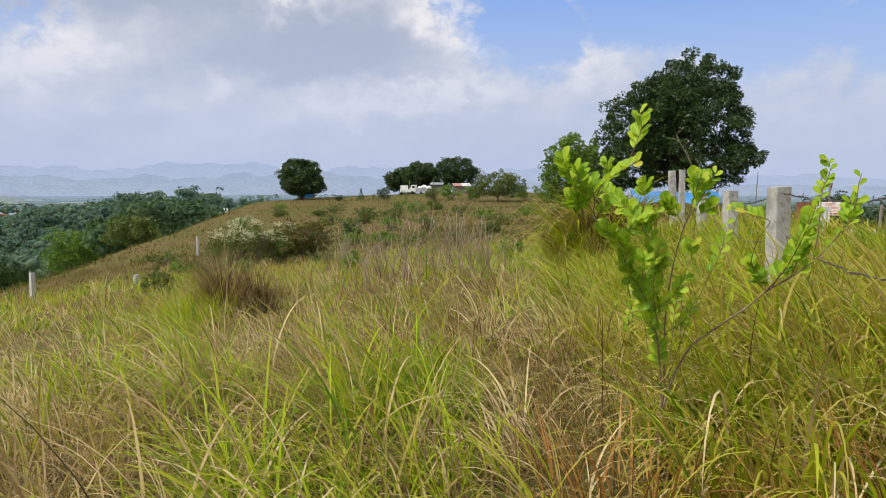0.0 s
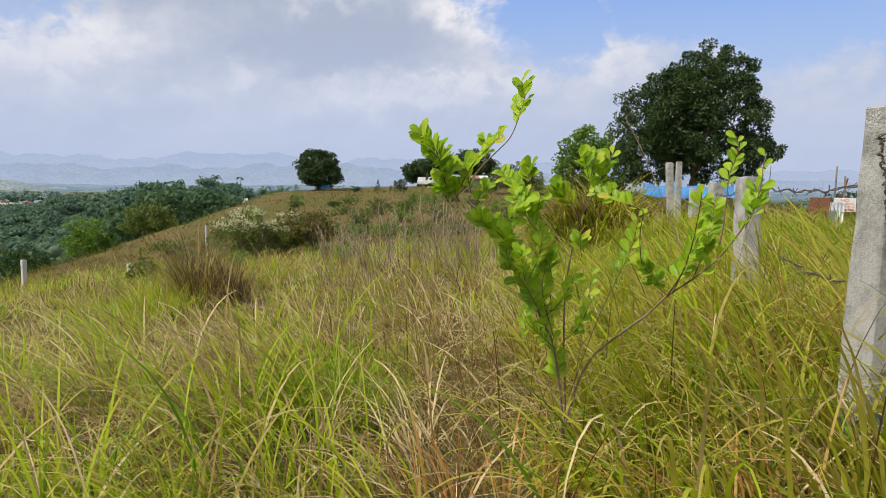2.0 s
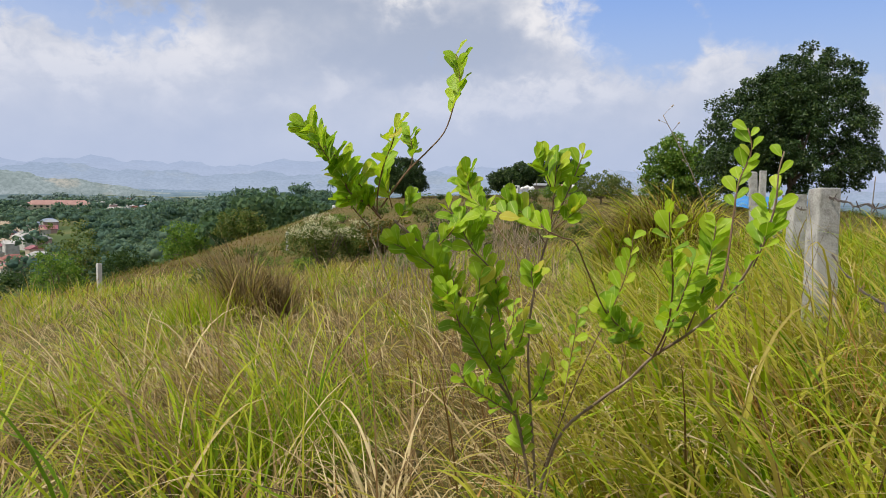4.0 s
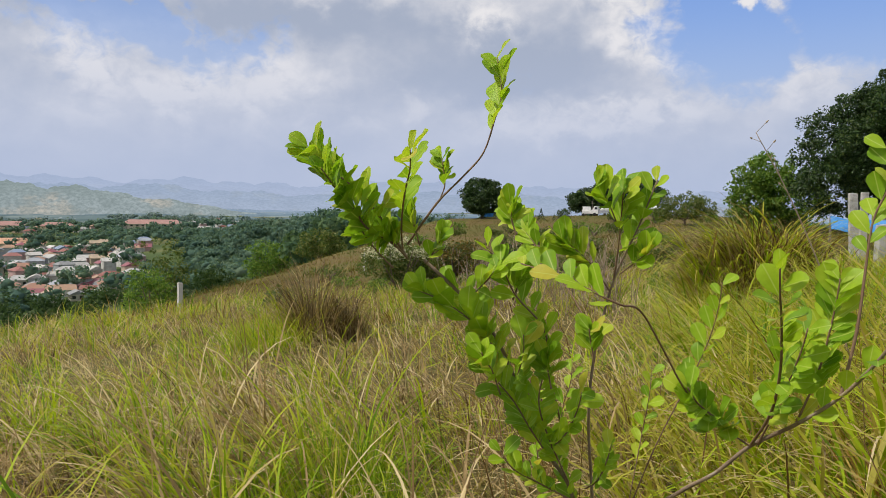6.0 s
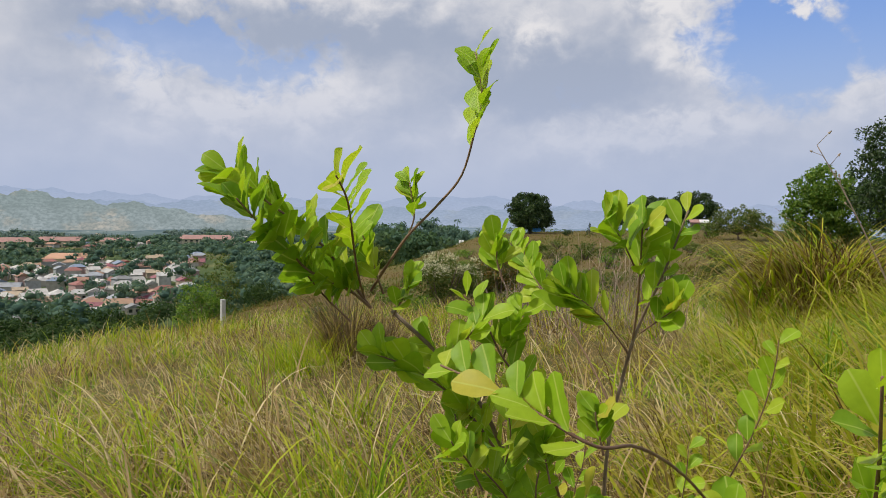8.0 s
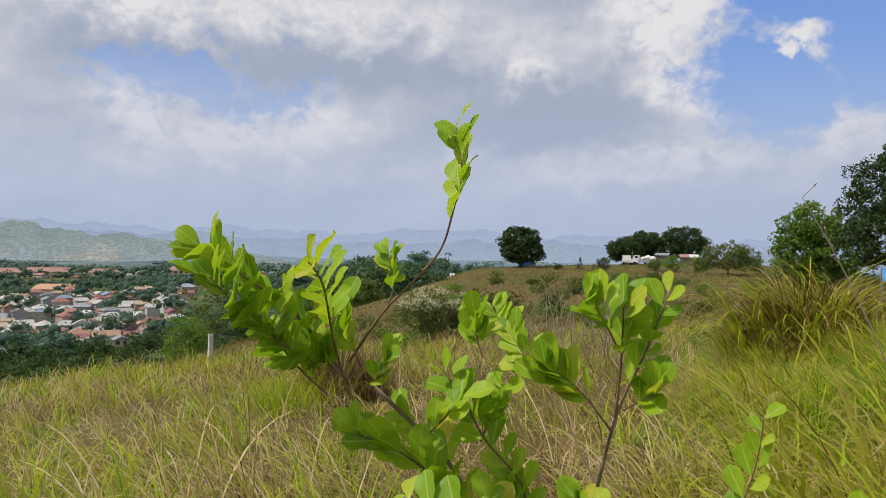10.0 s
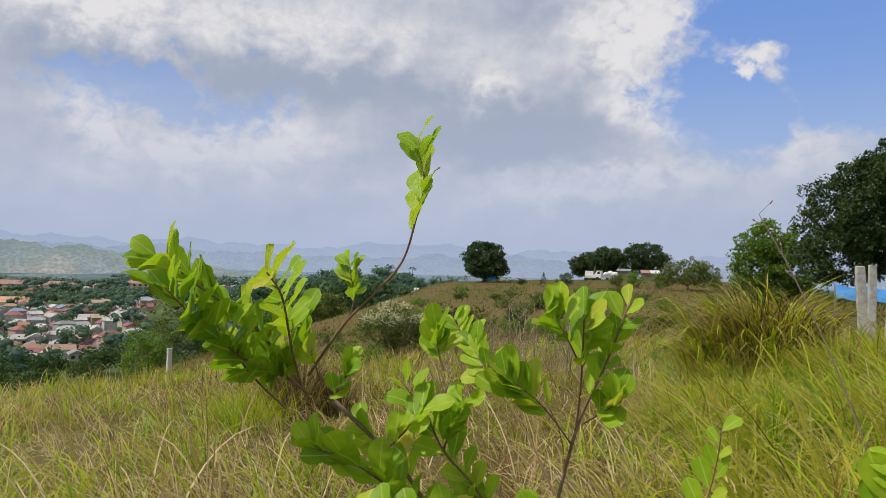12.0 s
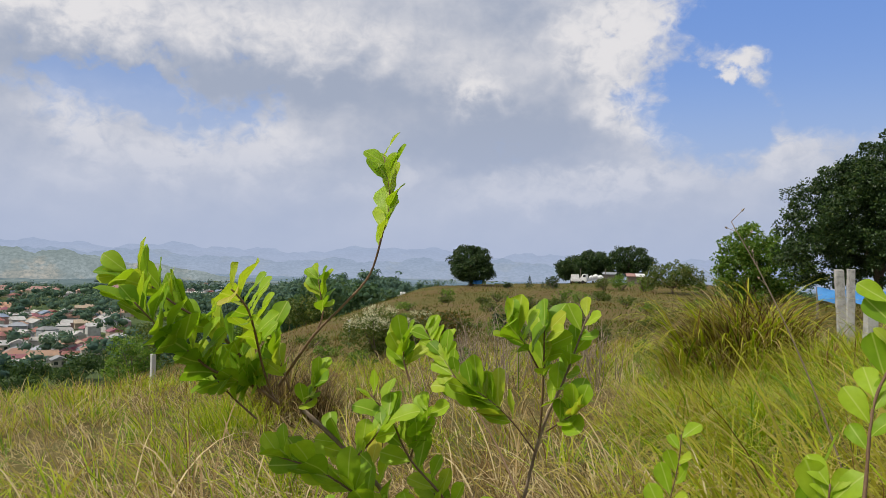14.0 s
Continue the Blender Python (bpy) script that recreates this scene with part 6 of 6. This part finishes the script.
def hall(r, az, w, d, h, label, rz, roof):
    x, y = r * math.sin(radians(az)), r * math.cos(radians(az))
    ob = thing("hall", x, y, float(land(x, y)) - 0.3, label, "building", "long halls", rz=rz)
    bm = bmesh.new()
    boxed(bm, -w / 2, w / 2, -d / 2, d / 2, 0, h)
    part("wall", baked("wall", bm, M_HALLWALL), ob)
    bm = bmesh.new()
    x0, x1, y0, y1 = -w / 2 - 1, w / 2 + 1, -d / 2 - 1, d / 2 + 1
    low = [bm.verts.new(p) for p in ((x0, y0, h), (x1, y0, h), (x1, y1, h), (x0, y1, h))]
    a, b = bm.verts.new((x0 + d * 0.4, 0, h + d * 0.25)), bm.verts.new((x1 - d * 0.4, 0, h + d * 0.25))
    for f in ((low[0], low[1], b, a), (low[2], low[3], a, b), (low[1], low[2], b), (low[3], low[0], a), tuple(reversed(low))):
        bm.faces.new(f)
    part("roof", baked("roof", bm, roof), ob)
    wm = opening(2.2, 1.6)
    for u in np.arange(-w / 2 + 3, w / 2 - 2, 5.0):
        for lv in ((1.2, 4.6) if h > 6 else (1.2,)):
            part("window", wm, ob).location = (u, -d / 2, lv)


M_HALLWALL = plain("hall_wall", ((0.3, (0.55, 0.47, 0.33)), (0.7, (0.70, 0.64, 0.52))), 0.2, 0.8, 0.2, 0.1, 0.02, 2.0)
M_ORANGEROOF = plain("orange_roof", ((0.3, (0.46, 0.26, 0.17)), (0.7, (0.58, 0.36, 0.25))), 0.2, 0.8, 0.2, 0.2, 0.05, 2.0)
hall(780, -35.2, 54, 16, 7.0, "long hall with a red roof, haze painted in, among trees", 34, M_REDROOF)
hall(840, -44.6, 50, 16, 7.0, "long hall with a red roof, haze painted in, among trees", 42, M_REDROOF)
hall(800, -41.2, 30, 14, 6.0, "long hall with a red roof, haze painted in, among trees", 38, M_REDROOF)
hall(585, -43.8, 38, 14, 5.5, "long hall with an orange roof at the edge of the town", 40, M_ORANGEROOF)
hall(800, -47.9, 46, 16, 6.5, "long hall with a red roof, haze painted in, among trees", 44, M_REDROOF)
hall(680, -28.6, 24, 12, 6.0, "long pale hall beyond the wooded hill", 28, M_WHITE)


def water_tower(x, y, label):
    z = float(land(x, y)) - 3.0
    ob = thing("water_tower", x, y, z, label, "water tower")
    bm = bmesh.new()
    for sx in (-1.6, 1.6):
        for sy in (-1.6, 1.6):
            boxed(bm, sx - 0.2, sx + 0.2, sy - 0.2, sy + 0.2, 0, 15)
    boxed(bm, -2.2, 2.2, -2.2, 2.2, 15, 15.4)
    part("frame", baked("frame", bm, M_CONCRETE), ob)
    for sx in (-0.75, 0.75):
        bm = bmesh.new()
        bmesh.ops.create_cone(bm, cap_ends=True, segments=18, radius1=0.65, radius2=0.65, depth=1.9)
        bmesh.ops.bevel(bm, geom=bm.edges[:], offset=0.12, segments=1, affect="EDGES")
        part("tank", baked("tank", bm, M_WHITE, True), ob, "white tank").location = (sx, 0, 16.35)


water_tower(-112, 384, "pair of white tanks on a concrete frame among trees")


# ---------------------------------------------------------------- woods
def crown_patches(name, c, rad, per, size, mat, seed):
    """Ragged sprays of foliage that shingle each clump of a far crown."""
    r = np.random.default_rng(seed)
    n = len(c) * per
    d = r.normal(0, 1, (n, 3)) + np.array([0, 0, 0.35])
    d /= np.linalg.norm(d, axis=1)[:, None]
    rr = np.repeat(rad, per)
    p = np.repeat(c, per, 0) + d * (rr * r.uniform(0.55, 1.02, n))[:, None] * np.array([1, 1, 0.8])
    u = d + r.normal(0, 0.55, (n, 3))
    a = np.cross(u, r.normal(0, 1, (n, 3)))
    a /= np.linalg.norm(a, axis=1)[:, None] + 1e-9
    b = np.cross(u / np.linalg.norm(u, axis=1)[:, None], a)
    s = (size * r.uniform(0.5, 1.2, n))[:, None]
    co = np.stack([p - a * s * r.uniform(0.5, 1.1, (n, 1)), p + b * s * r.uniform(0.3, 0.9, (n, 1)), p + a * s * r.uniform(0.5, 1.1, (n, 1)), p - b * s * r.uniform(0.3, 0.9, (n, 1))], 1).reshape(-1, 3)
    k = np.arange(n)[:, None] * 4
    return fast_mesh(name, co, np.concatenate([np.concatenate([k, k + 1, k + 2], 1), np.concatenate([k, k + 2, k + 3], 1)]), mat)


def woods(name, pts, heights, widths, per, size, mat, label, seed, core_size=0.66):
    r = np.random.default_rng(seed)
    n = len(pts)
    k = r.integers(3, 6, n)
    c, rad = [], []
    for i in range(n):
        for _ in range(k[i]):
            c.append(pts[i] + np.array([r.normal(0, 0.28) * widths[i], r.normal(0, 0.28) * widths[i], heights[i] * r.uniform(0.45, 0.85)]))
            rad.append(widths[i] * r.uniform(0.28, 0.5))
    c, rad = np.array(c), np.array(rad)
    # an inner mass of foliage for each clump, with loose leaves round it
    ico = np.array([(0, 0, 1), (0.89, 0, 0.45), (0.28, 0.85, 0.45), (-0.72, 0.53, 0.45), (-0.72, -0.53, 0.45), (0.28, -0.85, 0.45), (0.72, 0.53, -0.45), (-0.28, 0.85, -0.45), (-0.89, 0, -0.45), (-0.28, -0.85, -0.45), (0.72, -0.53, -0.45), (0, 0, -1)])
    tri = np.array([(0, 1, 2), (0, 2, 3), (0, 3, 4), (0, 4, 5), (0, 5, 1), (1, 6, 2), (2, 7, 3), (3, 8, 4), (4, 9, 5), (5, 10, 1), (6, 7, 2), (7, 8, 3), (8, 9, 4), (9, 10, 5), (10, 6, 1), (11, 7, 6), (11, 8, 7), (11, 9, 8), (11, 10, 9), (11, 6, 10)])
    m = len(c)
    co = c[:, None] + ico[None] * (rad[:, None] * core_size * r.uniform(0.58, 1.0, (m, 12)))[..., None] * np.array([1, 1, 0.75])
    core = fast_mesh("core", co.reshape(-1, 3), (tri[None] + np.arange(m)[:, None, None] * 12).reshape(-1, 3), mat)
    leaves = crown_patches("leaves", c, rad, per, size, mat, seed)
    bm = bmesh.new()
    bm.from_mesh(core)
    bm.from_mesh(leaves)
    me = bpy.data.meshes.new(name)
    bm.to_mesh(me)
    bm.free()
    me.materials.append(mat)
    tagged(new(name, me), label, "woods", kind="stuff")


def wood_points(count, r0, r1, a0, a1, seed, town_share, rule=None):
    r = np.random.default_rng(seed)
    rr = np.sqrt(r.uniform(r0 * r0, r1 * r1, count)) if r1 < 400 else r.uniform(r0, r1, count)
    aa = r.uniform(a0, a1, count)
    x, y = rr * np.sin(np.radians(aa)), rr * np.cos(np.radians(aa))
    z = land(x, y)
    ok = z < -7
    in_town = (rr > 292) & (rr < 645) & (aa < -33) & (aa > -55)
    ok &= ~in_town | (r.uniform(0, 1, count) < town_share)
    if rule is not None:
        ok &= rule(x, y, rr, aa)
    return np.stack([x, y, z], -1)[ok]


_p = wood_points(1500, 255, 650, -62, 50, 3, 0.30)
_q = np.random.default_rng(8)
woods("valley_woods", _p, _q.uniform(7, 13, len(_p)), _q.uniform(7, 12, len(_p)), 22, 1.0, M_HAZYWOODS, "broadleaf woods covering the valley and the wooded hill", 4)
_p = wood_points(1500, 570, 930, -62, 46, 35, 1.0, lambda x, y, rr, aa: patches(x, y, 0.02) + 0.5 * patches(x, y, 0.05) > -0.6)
woods("belt_woods", _p, _q.uniform(6, 12, len(_p)), _q.uniform(8, 13, len(_p)), 12, 1.4, M_HAZYWOODS, "belt of dark trees round the halls beyond the town", 36)
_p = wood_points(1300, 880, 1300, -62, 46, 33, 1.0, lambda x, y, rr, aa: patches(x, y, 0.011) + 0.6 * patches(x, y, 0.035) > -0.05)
woods("far_valley_woods", _p, _q.uniform(7, 13, len(_p)), _q.uniform(9, 15, len(_p)), 12, 1.5, M_FARHAZYWOODS, "scattered trees on the hazy plain", 34)
_p = wood_points(620, 120, 262, -62, 45, 6, 1.0, lambda x, y, rr, aa: aa < -31)
woods("slope_woods", _p, _q.uniform(5, 10, len(_p)), _q.uniform(5, 9, len(_p)), 75, 0.50, M_SLOPEWOODS, "dense green trees at the foot of the hill", 5, 0.34)
_p = wood_points(620, 120, 262, -62, 45, 6, 1.0, lambda x, y, rr, aa: (aa >= -31) & (patches(x, y, 0.05) > -0.2))
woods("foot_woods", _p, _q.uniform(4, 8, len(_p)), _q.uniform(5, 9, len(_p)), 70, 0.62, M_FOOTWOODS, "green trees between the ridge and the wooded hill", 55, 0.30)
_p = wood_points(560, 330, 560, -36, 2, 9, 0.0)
woods("hill_woods", _p, _q.uniform(7, 12, len(_p)), _q.uniform(7, 11, len(_p)), 28, 0.88, M_HAZYWOODS, "dark trees on the wooded hill", 6)


def palms(name, pts, seed, label):
    """Coconut palms: a thin bole and a head of drooping fronds."""
    r = np.random.default_rng(seed)
    verts, faces = [], []
    for p in pts:
        h = r.uniform(9, 15)
        top = p + np.array([r.normal(0, 0.8), r.normal(0, 0.8), h])
        for f in range(13):
            a, up, ln = r.uniform(0, 6.28), r.uniform(-0.2, 0.9), r.uniform(2.6, 3.8)
            d = np.array([math.cos(a), math.sin(a), 0])
            s = np.array([-math.sin(a), math.cos(a), 0]) * 0.42
            m1 = top + d * ln * 0.5 + np.array([0, 0, up * ln * 0.5])
            e = top + d * ln + np.array([0, 0, (up - 0.75) * ln * 0.6])
            b = len(verts)
            verts += [tuple(top), tuple(m1 - s), tuple(m1 + s), tuple(e)]
            faces += [(b, b + 1, b + 2), (b + 1, b + 3, b + 2)]
        b = len(verts)
        verts += [tuple(p + np.array([-0.18, 0, 0])), tuple(p + np.array([0.18, 0, 0])), tuple(top + np.array([0.1, 0, 0])), tuple(top - np.array([0.1, 0, 0])), tuple(p + np.array([0, 0.2, 0]))]
        faces += [(b, b + 1, b + 2, b + 3), (b + 1, b + 4, b + 2), (b + 4, b, b + 3, b + 2)]
    tagged(new(name, shape(name, verts, faces, M_HAZYWOODS)), label, "palms", kind="stuff")


palms("palm_grove", wood_points(260, 300, 440, -30, -8, 14, 0.0, lambda x, y, rr, aa: land(x, y) > -35), 15, "coconut palms on the wooded hill")

# single trees that stand clear at the foot of the slope
for _x, _y, _w, _h, _m, _s in ((-44, 105, 3.2, 6.2, M_BUSH, 91), (-56, 112, 3.4, 9.5, M_LIGHTTREE, 92), (-66, 112, 3.2, 10.5, M_SLOPEWOODS, 93), (-69, 102, 4.6, 18.5, M_BUSH, 94), (-64, 92, 3.2, 13.0, M_LIGHTTREE, 95)):
    tree("tree", _x, _y, "tall thin-leaved tree on the slope above the town", ((0, 0, _h * 0.68, _w, _w, _h * 0.3), (_w * 0.5, 0, _h * 0.55, _w * 0.8, _w * 0.8, _h * 0.25), (-_w * 0.5, 0, _h * 0.5, _w * 0.7, _w * 0.7, _h * 0.22)), (_h * 0.4, 0.2), 110, 45, 0.85, 0.42, _m, _s, "trees on the slope", shell=0.3, limbs=12)
